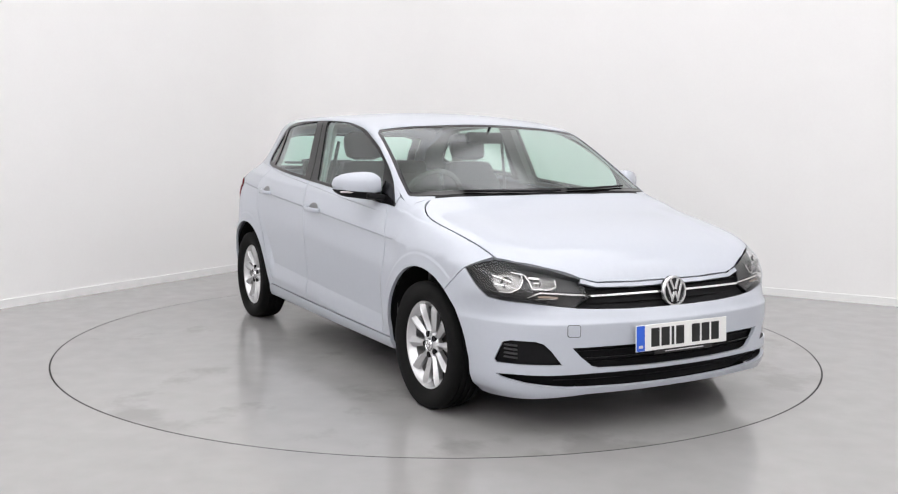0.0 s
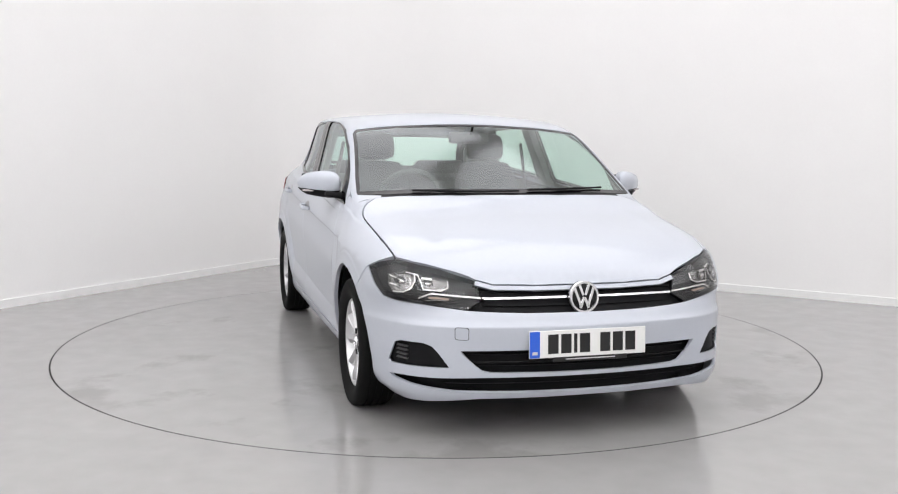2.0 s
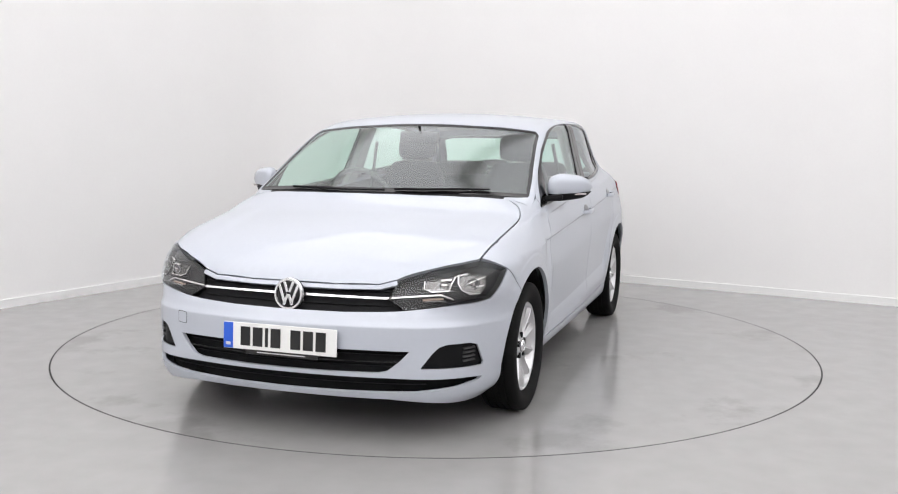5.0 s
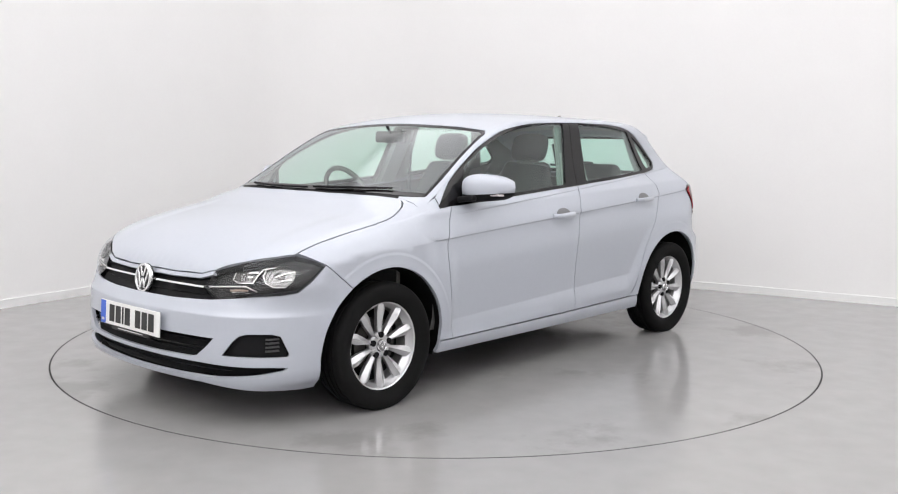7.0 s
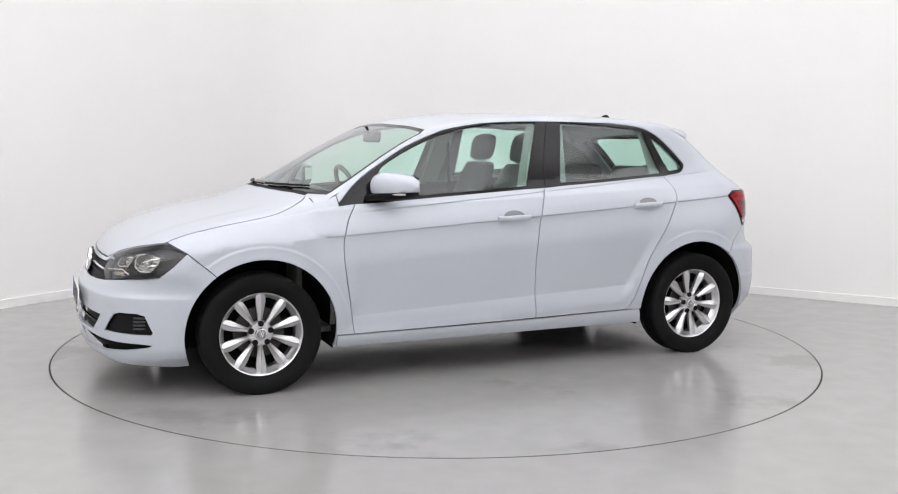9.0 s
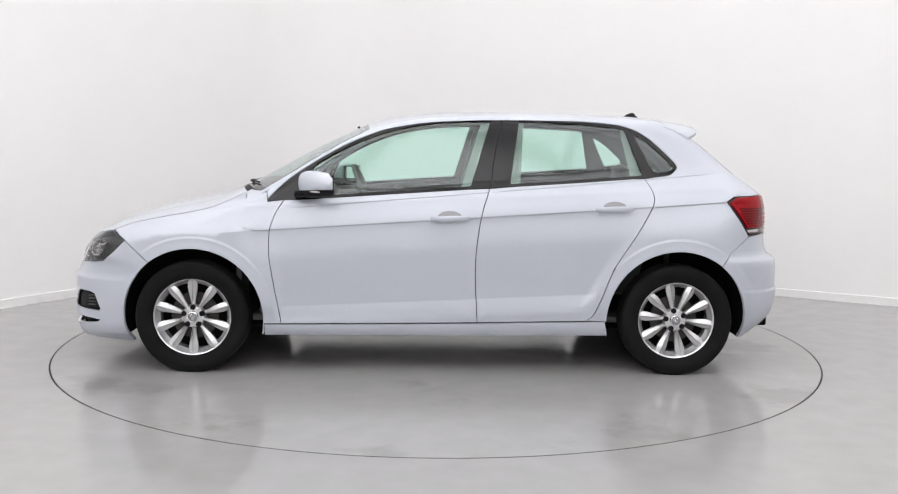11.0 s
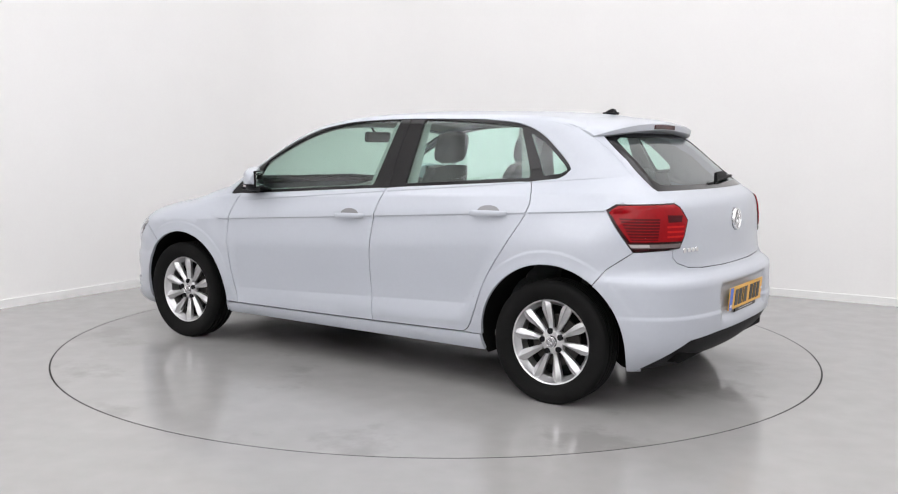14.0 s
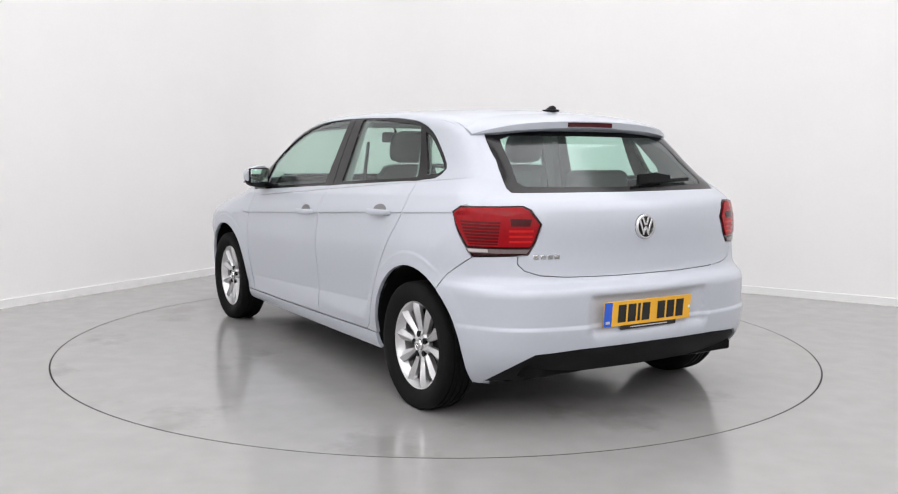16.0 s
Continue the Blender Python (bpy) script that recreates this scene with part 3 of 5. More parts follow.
tagged(car, "pale silver five-door hatchback car standing on the turntable", "car")

# lines shared by neighbouring panels
ROOF_EDGE = roof_ridge(np.linspace(1.0, -1.27, 36))
CPILLAR = tail_ridge(np.linspace(1.31, 0.975, 16))
BONNET_EDGE = [(1.704, 0.737), (1.60, 0.749), (1.45, 0.758), (1.30, 0.763), (1.19, 0.766), (1.13, 0.757), (1.08, 0.735), (1.04, 0.698), (1.015, 0.66)]
bonnet_side = smooth_line(BONNET_EDGE, 6)
edge3d = [tuple(map(float, p)) for p in from_top(np.array(bonnet_side))]
DOOR_FRONT = smooth_line([(0.800, 0.915), (0.845, 0.836), (0.872, 0.742), (0.874, 0.648), (0.864, 0.56), (0.815, 0.262)], 6)
DOOR_MID = smooth_line([(-0.280, 0.984), (-0.238, 0.852), (-0.210, 0.66), (-0.208, 0.501), (-0.220, 0.276)], 6)
DOOR_REAR = smooth_line([(-1.108, 1.043), (-1.140, 0.98), (-1.140, 0.905), (-1.054, 0.754), (-0.940, 0.574), (-0.872, 0.40), (-0.835, 0.32), (-0.795, 0.288)], 6)
WIN_LOW = [(0.885, 0.908), (0.80, 0.911), (0.346, 0.943), (-0.283, 0.987), (-0.883, 1.029), (-1.20, 1.055), (-1.268, 1.075), (-1.293, 1.105)]
WIN_HIGH = [(0.700, 1.078), (0.508, 1.194), (0.247, 1.297), (-0.009, 1.345), (-0.260, 1.357), (-0.568, 1.354), (-0.869, 1.335), (-1.01, 1.316), (-1.121, 1.268), (-1.226, 1.181), (-1.290, 1.117)]
win_low, win_high = smooth_line(WIN_LOW, 5), smooth_line([(0.885, 0.918), (0.80, 1.005)] + WIN_HIGH, 4)
WINDOW = win_low + win_high[::-1]

# creases that the mesh follows
crease = [[(x, char_line(x) + d) for x in np.linspace(1.12, -1.62, 40)] for d in (-0.03, -0.009, -0.006, -0.003, 0.0, 0.003, 0.02)]
crease += [[(x, char_line(x) + 2.6 * max(x - 0.92, 0) ** 2 + d) for x in np.linspace(1.06, 0.93, 12)] for d in (-0.006, 0.002)]
crease += [[(x, low_line(x) + d) for x in np.linspace(0.9, -0.9, 30)] for d in (-0.10, -0.05, -0.004, 0.004, 0.04)]
crease += [[(x, float(WING_CREASE(x)) + d) for x in np.linspace(1.72, 0.87, 30)] for d in (-0.006, 0.0, 0.006)]
crease += [[(x, belt_crease(x) + d) for x in np.linspace(0.8, -1.55, 34)] for d in (-0.006, -0.002, 0.003)]
crease += [[(x, shoulder(x) + d) for x in np.linspace(1.0, -1.6, 30)] for d in (-0.008, 0.008)]
arch_lines = [arc(ax, az, ar + d, 5, 175, 40) for ax, az, ar in ARCHES for d in (0.02, 0.040, 0.053, 0.060, 0.066, 0.072)]
side_lines = crease + arch_lines

# bonnet
bonnet_half = [(1.962, 0.0), (1.958, 0.2), (1.942, 0.38), (1.92, 0.45), (1.85, 0.575), (1.775, 0.680), (1.716, 0.734)] + bonnet_side
cowl = [(1.035, 0.60), (1.075, 0.45), (1.105, 0.25), (1.115, 0.0)]
half = bonnet_half + cowl
panel("bonnet", [sheet(half + [(x, -y) for x, y in half[::-1] if y > 0], from_top, size=0.03, gap=0.0016, lines=[[(1.9, s * 0.50), (1.15, s * 0.55)] for s in (1, -1)])], PAINT, car)

# front wings
ax, az, ar = ARCHES[0]
wing = side_uv(edge3d)[::-1]
front_wing = ([(0.885, 0.905), (0.893, 0.957)] + [(x, z) for x, y, z in ROOF_EDGE if x > 0.893][::-1] + side_uv(edge3d)[::-1] + [(1.668, 0.723), (1.624, 0.697), (1.497, 0.585)]
              + arc(ax, az, ar, 53, 195, 30) + [(0.905, 0.205), (0.905, 0.262)] + DOOR_FRONT[::-1])
both("front_wing", [sheet(front_wing, from_side, lines=side_lines, size=0.028)], PAINT, car)

# doors
door_front = DOOR_FRONT + [(0.3, 0.268)] + DOOR_MID[::-1] + [p for p in win_low if -0.27 < p[0] < 0.79][::-1]
door_rear = DOOR_MID + [(-0.5, 0.282)] + DOOR_REAR[::-1] + [p for p in win_low if -1.09 < p[0] < -0.29][::-1]
front_doors = both("front_door", [sheet(door_front, from_side, lines=side_lines, size=0.028)], PAINT, car)
rear_doors = both("rear_door", [sheet(door_rear, from_side, lines=side_lines, size=0.028)], PAINT, car)

# sills
sill = [(0.905, 0.258), (0.815, 0.258), (0.3, 0.264), (-0.22, 0.272), (-0.5, 0.278), (-0.795, 0.284), (-0.9, 0.285), (-0.918, 0.205), (0.905, 0.195)]
both("side_sill", [sheet(sill, from_side, size=0.03)], PAINT, car)

# rear flank with the rail over the windows
bx, bz, br = ARCHES[1]
flank = ([(0.893, 0.957)] + [(x, z) for x, y, z in ROOF_EDGE if x <= 0.893] + [(x, z) for x, y, z in CPILLAR]
         + [(-1.60, 0.962), (-1.535, 0.928), (-1.60, 0.84), (-1.668, 0.742), (-1.56, 0.66), (-1.508, 0.588)]
         + arc(bx, bz, br, 52, 180, 30)[0:0] + arc(bx, bz, br, 127, 0, 30)[::1]
         + [(-0.908, 0.285)] + DOOR_REAR[::-1][0:] + [p for p in win_low if p[0] < -1.12])
flank += win_high[::-1][1:]
tail_strip = tail_uv(CPILLAR) + tail_uv([(-1.60, 0.76, 0.962)]) + tail_yz([(0.615, 0.965), (0.633, 1.0), (0.628, 1.03), (0.588, 1.15), (0.562, 1.285), (0.555, 1.31)])
both("rear_flank", [sheet(flank, from_side, lines=side_lines, size=0.028)], PAINT, car)
roof_corner = [(-1.235, 0.46), (-1.235, 0.606), (-1.285, 0.596), (-1.36, 0.565), (-1.38, 0.46)]
both("roof_corner", [sheet(roof_corner, from_top, size=0.016, gap=0, lift=0.0005, depth=0.002)], PAINT, car)
lamp_edge = [(-1.47, 0.90), (-1.47, 1.00), (-1.60, 1.01), (-1.655, 0.975), (-1.62, 0.90)]
both("lamp_surround", [sheet(lamp_edge, from_side, size=0.02, gap=0, lift=-0.004, depth=0)], PAINT, car)
both("rear_pillar", [sheet(tail_strip, from_tail, size=0.016, gap=-0.007, lift=0.0004, depth=0.0015)], PAINT, car)

# roof with the screen pillars
ridge_x, ridge_y = [p[0] for p in ROOF_EDGE][::-1], [p[1] for p in ROOF_EDGE][::-1]
screen_side = [(x, float(np.interp(x, ridge_x, ridge_y)) - 0.020) for x in (0.93, 0.80, 0.65, 0.50, 0.40)]
screen_half = [(1.095, 0.0), (1.082, 0.25), (1.045, 0.45), (1.0, 0.60)] + screen_side + [(0.362, screen_side[-1][1] - 0.03), (0.375, 0.45), (0.395, 0.3), (0.40, 0.0)]
screen = screen_half + [(x, -y) for x, y in screen_half[::-1] if y > 0]
front_edge = [(1.115, 0.0), (1.105, 0.25), (1.075, 0.45), (1.035, 0.60), (1.005, 0.645)]
roof_half = screen_half[::-1][:9] + [(1.010, 0.652)] + [(x, y) for x, y, z in ROOF_EDGE] + [(-1.30, 0.50), (-1.33, 0.3), (-1.335, 0.0)]
roof = roof_half + [(x, -y) for x, y in roof_half[::-1] if y > 0]
panel("roof", [sheet(roof, from_top, size=0.032, gap=-0.002, lift=-0.0006)], PAINT, car)
cowl_half = front_edge + screen_half[:5][::-1]
panel("cowl_panel", [sheet(cowl_half + [(x, -y) for x, y in cowl_half[::-1] if y > 0], from_top, size=0.02, gap=0.001, lift=-0.004)], BLACK, car)
screen_frit = [(x - (0.035 if i < 4 else 0.02 if i == 4 else -0.028 if i > 8 else 0.0), y * 0.97 if i > 3 else y * 0.975) for i, (x, y) in enumerate(screen_half)]
frit = screen_frit + [(x, -y) for x, y in screen_frit[::-1] if y > 0]
panel("windscreen", [sheet(frit, from_top, size=0.04, gap=0, lift=-0.004, depth=0)], SCREENGLASS, car, "green-tinted windscreen")
panel("windscreen_border", [sheet(screen, from_top, holes=[frit], size=0.03, gap=0, lift=-0.003, depth=0.004)], GLOSSBLACK, car)

# painted foot of the screen pillar, under the seams
foot_in = [(x, float(np.interp(x, ridge_x, ridge_y)) - 0.012) for x in (0.84, 0.93)]
foot = [(1.022, 0.650), (1.025, 0.69), (0.98, 0.735), (0.88, 0.755), (0.83, 0.745)] + foot_in + [(0.998, 0.640)]
both("pillar_foot", [sheet(foot, from_top, size=0.02, gap=0, lift=-0.0014, depth=0.004)], PAINT, car)

# side windows: black surround with three panes
def shrink(poly, d):
    return [tuple(p) for p in resample(poly, d, 0.05)]


def clip_x(lo, hi):
    """The part of the window band between two leaning lines, each given as (x at z 1.0, x at z 1.35)."""
    def at(line, z):
        return line[0] + (line[1] - line[0]) * (z - 1.0) / 0.35
    low = [p for p in smooth_line(WIN_LOW, 12) if at(lo, p[1]) > p[0] > at(hi, p[1])]
    high = [p for p in smooth_line([(0.885, 0.918), (0.80, 1.005)] + WIN_HIGH, 12) if at(lo, p[1]) > p[0] > at(hi, p[1])]
    return low, high


def pane(lo, hi, d_low=0.016, d_high=0.016):
    low, high = clip_x(lo, hi)
    low = [(x, z + d_low) for x, z in low]
    high = [(x, z - d_high) for x, z in high]
    return rounded([p for i, p in enumerate(low + high[::-1])], 0.008, 1)


PANES = [pane((0.70, 0.55), (-0.198, -0.285)), pane((-0.365, -0.412), (-1.115, -1.000)), pane((-1.168, -1.040), (-1.276, -1.276), 0.022, 0.026)]
both("window_surround", [sheet(WINDOW, from_side, holes=PANES, size=0.03, gap=0.001, lift=-0.002)], GLOSSBLACK, car)
for pane_name, p in zip(("front_side_window", "rear_side_window", "quarter_window"), PANES):
    both(pane_name, [sheet(p, from_side, size=0.04, gap=-0.002, lift=-0.007, depth=0)], GLASS, car, "green-tinted side glass")

# the seam between the door frames on the middle pillar, and the light trim inside the pillars
seam = [(-0.288, 0.992), (-0.296, 1.10), (-0.318, 1.22), (-0.350, 1.352)]
band = [(x + 0.0025, z) for x, z in seam] + [(x - 0.0025, z) for x, z in seam[::-1]]
both("pillar_seam", [sheet(band, from_side, size=0.02, gap=0, lift=-0.0012, depth=0.0)], PIT, car)
INNER_HOLES = [pane((0.74, 0.58), (-0.16, -0.25), 0.0, 0.008), pane((-0.40, -0.44), (-1.085, -0.985), 0.0, 0.012), pane((-1.165, -1.05), (-1.265, -1.265), 0.012, 0.026)]
inner_trim = [(0.86, 0.915), (0.70, 1.085), (0.50, 1.205), (0.24, 1.312), (-0.01, 1.355), (-0.26, 1.363), (-0.57, 1.360), (-0.87, 1.342), (-1.06, 1.322), (-1.22, 1.275), (-1.42, 1.18), (-1.56, 1.05), (-1.50, 0.98), (-1.20, 1.035), (-0.88, 1.012), (-0.28, 0.97), (0.35, 0.926), (0.80, 0.897)]
both("cabin_trim", [sheet(inner_trim, from_side, holes=INNER_HOLES, size=0.05, gap=0, lift=-0.030, depth=0)], CABINTRIM, car)


# ---- the nose ----
def mirrored(half):
    return half + [(-a, b) for a, b in half[::-1] if abs(a) > 1e-6]


lip_top = [(1.962, 0.0), (1.958, 0.2), (1.942, 0.38), (1.92, 0.45)]
lip3d = [tuple(map(float, p)) for p in from_top(np.array(lip_top))]
lamp_top3d = [tuple(map(float, p)) for p in from_top(np.array([(1.92, 0.45), (1.85, 0.575), (1.775, 0.680), (1.716, 0.734)]))]
lip_low = [(a, b - 0.020) for a, b in nose_uv(lip3d)]
panel("bonnet_lip", [sheet(mirrored(nose_uv(lip3d) + lip_low[::-1]), from_nose, size=0.012)], PAINT, car)

wing_tip = from_side(np.array([(1.668, 0.723), (1.624, 0.697), (1.497, 0.585)]))
arch_front = from_side(np.array(arc(ax, az, ar, 52, -24, 20)))
LAMP_LOW = nose_uv([(1.687, 0.823, 0.635), (1.746, 0.794, 0.584)]) + nose_yz([(0.765, 0.574), (0.686, 0.569), (0.60, 0.560), (0.50, 0.548), (0.43, 0.590)])
head = nose_uv(lamp_top3d) + nose_uv(wing_tip[:2]) + LAMP_LOW
GRILLE_LOW = nose_yz([(0.0, 0.535), (0.25, 0.537), (0.42, 0.543)])
grille = lip_low + nose_yz([(0.452, 0.645)]) + [LAMP_LOW[-1]] + [LAMP_LOW[-2]] + GRILLE_LOW[::-1]

bumper_half = (GRILLE_LOW + LAMP_LOW[:-1][::-1] + nose_uv(wing_tip[1:]) + nose_uv(arch_front)
               + nose_uv(from_side(np.array([(1.68, 0.142)]))) + nose_yz([(0.70, 0.158), (0.45, 0.186), (0.0, 0.190)]))
INTAKE = nose_yz([(0.0, 0.388), (0.35, 0.388), (0.528, 0.386), (0.495, 0.35), (0.445, 0.308), (0.41, 0.300), (0.2, 0.297), (0.0, 0.297)])
SLOT = nose_yz([(0.0, 0.278), (0.45, 0.277), (0.62, 0.272), (0.74, 0.270), (0.785, 0.264), (0.775, 0.254), (0.70, 0.236), (0.55, 0.219), (0.3, 0.214), (0.0, 0.213)])
FOG = nose_yz([(0.575, 0.318), (0.615, 0.375), (0.64, 0.402), (0.67, 0.412), (0.745, 0.412), (0.768, 0.402), (0.79, 0.325), (0.785, 0.314)])
fog_r = [(-a, b) for a, b in FOG[::-1]]
nose_lines = [[(a, z) for a in np.linspace(-0.9, 0.9, 50)] for z in (0.478, 0.488, 0.498, 0.508, 0.520, 0.532)]
panel("front_bumper", [sheet(mirrored(bumper_half), from_nose, holes=[mirrored(INTAKE), mirrored(SLOT), FOG, fog_r], lines=nose_lines, size=0.026, gap=0.0014, depth=0.016)], PAINT, car)
backing = nose_yz([(0.0, 0.60), (0.40, 0.60), (0.70, 0.5), (0.80, 0.40), (0.81, 0.20), (0.6, 0.19), (0.0, 0.19)])
panel("grille_backing", [sheet(mirrored(backing), from_nose, size=0.06, lift=-0.045, depth=0)], BLACK, car)
front_grille = panel("front_grille", [sheet(mirrored(grille), from_nose, size=0.03, lift=-0.022, depth=-0.018)], BLACK, car, "black front grille with thin chrome bars")


def nose_bar(name, y0, y1, z0, z1, lift, mat, parent, depth=0.012, both_sides=True, dz=0.0):
    ys = np.linspace(y0, y1, 8)
    pts = nose_yz([(y, z0 + dz * i / 7) for i, y in enumerate(ys)]) + nose_yz([(y, z1 + dz * i / 7) for i, y in enumerate(ys)])[::-1]
    s = sheet(pts, from_nose, size=0.03, gap=0, lift=lift, depth=depth)
    made = [panel(name, [s], mat, parent)]
    if both_sides:
        made.append(panel(name, [flip_y(s)], mat, parent))
    return made


nose_bar("chrome_bar", 0.058, 0.425, 0.590, 0.598, 0.000, BADGE, front_grille)
nose_bar("slat", 0.05, 0.435, 0.622, 0.628, -0.012, BLACK, front_grille)
nose_bar("slat", 0.05, 0.44, 0.566, 0.572, -0.012, BLACK, front_grille)
lower_grille = nose_bar("lower_grille", -0.50, 0.50, 0.339, 0.345, -0.012, GLOSSBLACK, car, both_sides=False)[0]
nose_bar("slat", -0.46, 0.46, 0.318, 0.322, -0.025, BLACK, lower_grille, both_sides=False)
nose_bar("slat", -0.50, 0.50, 0.365, 0.369, -0.025, BLACK, lower_grille, both_sides=False)
nose_bar("slat", -0.60, 0.60, 0.243, 0.247, -0.026, BLACK, lower_grille, both_sides=False)
tow = nose_yz([(-0.55, 0.435), (-0.50, 0.433), (-0.50, 0.480), (-0.55, 0.482)])
tow_out = nose_yz([(-0.5525, 0.4325), (-0.4975, 0.4305), (-0.4975, 0.4825), (-0.5525, 0.4845)])
panel("cover_joint", [sheet(rounded(tow_out, 0.009, 2), from_nose, size=0.02, gap=0, lift=0.0006, depth=0)], FIN, car)
panel("tow_eye_cover", [sheet(rounded(tow, 0.008, 2), from_nose, size=0.02, gap=0, lift=0.0015, depth=0.004)], PAINT, car)

# fog lamp inserts with three short fins
for flip in (False, True):
    s = sheet(FOG, from_nose, size=0.03, gap=0, lift=-0.018, depth=-0.012)
    fog = panel("fog_lamp_insert", [flip_y(s) if flip else s], BLACK, car, "dark grey fog lamp insert")
    for k in range(4):
        q = sheet(nose_yz([(0.728, 0.335 + 0.017 * k), (0.768, 0.337 + 0.017 * k), (0.766, 0.344 + 0.017 * k), (0.728, 0.342 + 0.017 * k)]), from_nose, size=0.02, gap=0, lift=-0.008, depth=0.01)
        panel("fin", [flip_y(q) if flip else q], FIN, fog)


def ball(bm, centre, r, squash=(1, 1, 1), seg=16):
    m = Matrix.Translation(centre) @ Matrix.Diagonal((*squash, 1))
    bmesh.ops.create_uvsphere(bm, u_segments=seg, v_segments=seg // 2 + 2, radius=r, matrix=m)


def strip_on(project_pts, pts, width, lift, project, flip, name, mat, parent, depth=0.006):
    """A narrow raised strip along a line of (y, z)."""
    a = np.array(project_pts(pts))
    d = np.gradient(a, axis=0)
    n = np.stack([-d[:, 1], d[:, 0]], -1)
    n /= np.linalg.norm(n, axis=1, keepdims=True)
    poly = [tuple(p) for p in a + n * width / 2] + [tuple(p) for p in (a - n * width / 2)[::-1]]
    s = sheet(poly, project, size=0.02, gap=0, lift=lift, depth=depth)
    return panel(name, [flip_y(s) if flip else s], mat, parent)


for flip in (False, True):
    s = sheet(head, from_nose, size=0.025, gap=0.001, lift=-0.001, depth=0.006)
    lens = panel("headlight", [flip_y(s) if flip else s], LENS, car, "clear headlight with dark housing and chrome reflectors")
    s = sheet(head, from_nose, size=0.03, gap=0.002, lift=-0.034, depth=-0.03)
    panel("housing", [flip_y(s) if flip else s], LAMPBODY, lens)
    k = -1 if flip else 1
    # two reflector bowls
    for bowl in ([(0.560, 0.672), (0.565, 0.640), (0.597, 0.626), (0.666, 0.629), (0.666, 0.677), (0.616, 0.683)],
                 [(0.685, 0.694), (0.692, 0.661), (0.709, 0.631), (0.738, 0.613), (0.781, 0.610), (0.797, 0.64), (0.792, 0.682), (0.73, 0.70)]):
        s = sheet(nose_yz(bowl), from_nose, size=0.02, gap=0, lift=-0.026, depth=-0.012)
        panel("reflector_panel", [flip_y(s) if flip else s], REFLECTOR, lens)
    for y, z, r in ((0.640, 0.655, 0.019), (0.752, 0.655, 0.024)):
        p = on_nose(y, z, -0.022)
        bm = bmesh.new()
        revolve(bm, [(0.004, -0.008), (0.5 * r, -0.006), (0.85 * r, 0.0), (r, 0.006)], 24)
        bm.transform(Matrix.Translation((p.x, k * p.y, p.z)) @ (Vector((1, 0.4 * k, 0)).to_track_quat("Y", "Z").to_matrix().to_4x4()))
        part("reflector", bm, DARKALLOY, lens)
        bm = bmesh.new()
        ball(bm, (p.x + 0.004, k * p.y, p.z), 0.007)
        part("bulb", bm, CLEARLENS, lens)
    for line, width in (([(0.41, 0.597), (0.50, 0.604), (0.563, 0.609), (0.636, 0.613), (0.66, 0.602), (0.684, 0.589)], 0.0065),
                        ([(0.560, 0.668), (0.563, 0.640), (0.595, 0.626), (0.662, 0.629), (0.668, 0.660), (0.676, 0.690)], 0.0035),
                        ([(0.622, 0.672), (0.645, 0.674), (0.664, 0.675)], 0.008), ([(0.628, 0.655), (0.640, 0.654), (0.652, 0.655)], 0.005),
                        ([(0.685, 0.695), (0.690, 0.661), (0.709, 0.631), (0.738, 0.614)], 0.0035), ([(0.736, 0.612), (0.76, 0.611), (0.781, 0.610)], 0.0055),
                        ([(0.672, 0.686), (0.695, 0.692), (0.718, 0.697)], 0.004), ([(0.733, 0.655), (0.76, 0.668), (0.789, 0.677)], 0.005),
                        ([(0.760, 0.640), (0.775, 0.642), (0.79, 0.643)], 0.006), ([(0.575, 0.583), (0.62, 0.586), (0.655, 0.581)], 0.003)):
        strip_on(nose_yz, line, width, -0.012, from_nose, flip, "light_strip", LAMPCHROME, lens)
    # fluted walls inside the bowls
    for i in range(5):
        y = 0.704 + 0.0175 * i
        strip_on(nose_yz, [(y, 0.690 - 0.001 * i), (y + 0.002, 0.672), (y + 0.003, 0.648)], 0.003, -0.018, from_nose, flip, "flute", REFLECTOR, lens)
    for i in range(4):
        y = 0.575 + 0.011 * i
        strip_on(nose_yz, [(y, 0.668), (y + 0.001, 0.655), (y + 0.002, 0.640)], 0.0025, -0.018, from_nose, flip, "flute", REFLECTOR, lens)
    strip_on(nose_yz, [(0.565, 0.590), (0.61, 0.594), (0.645, 0.594)], 0.010, -0.014, from_nose, flip, "indicator", AMBER, lens)


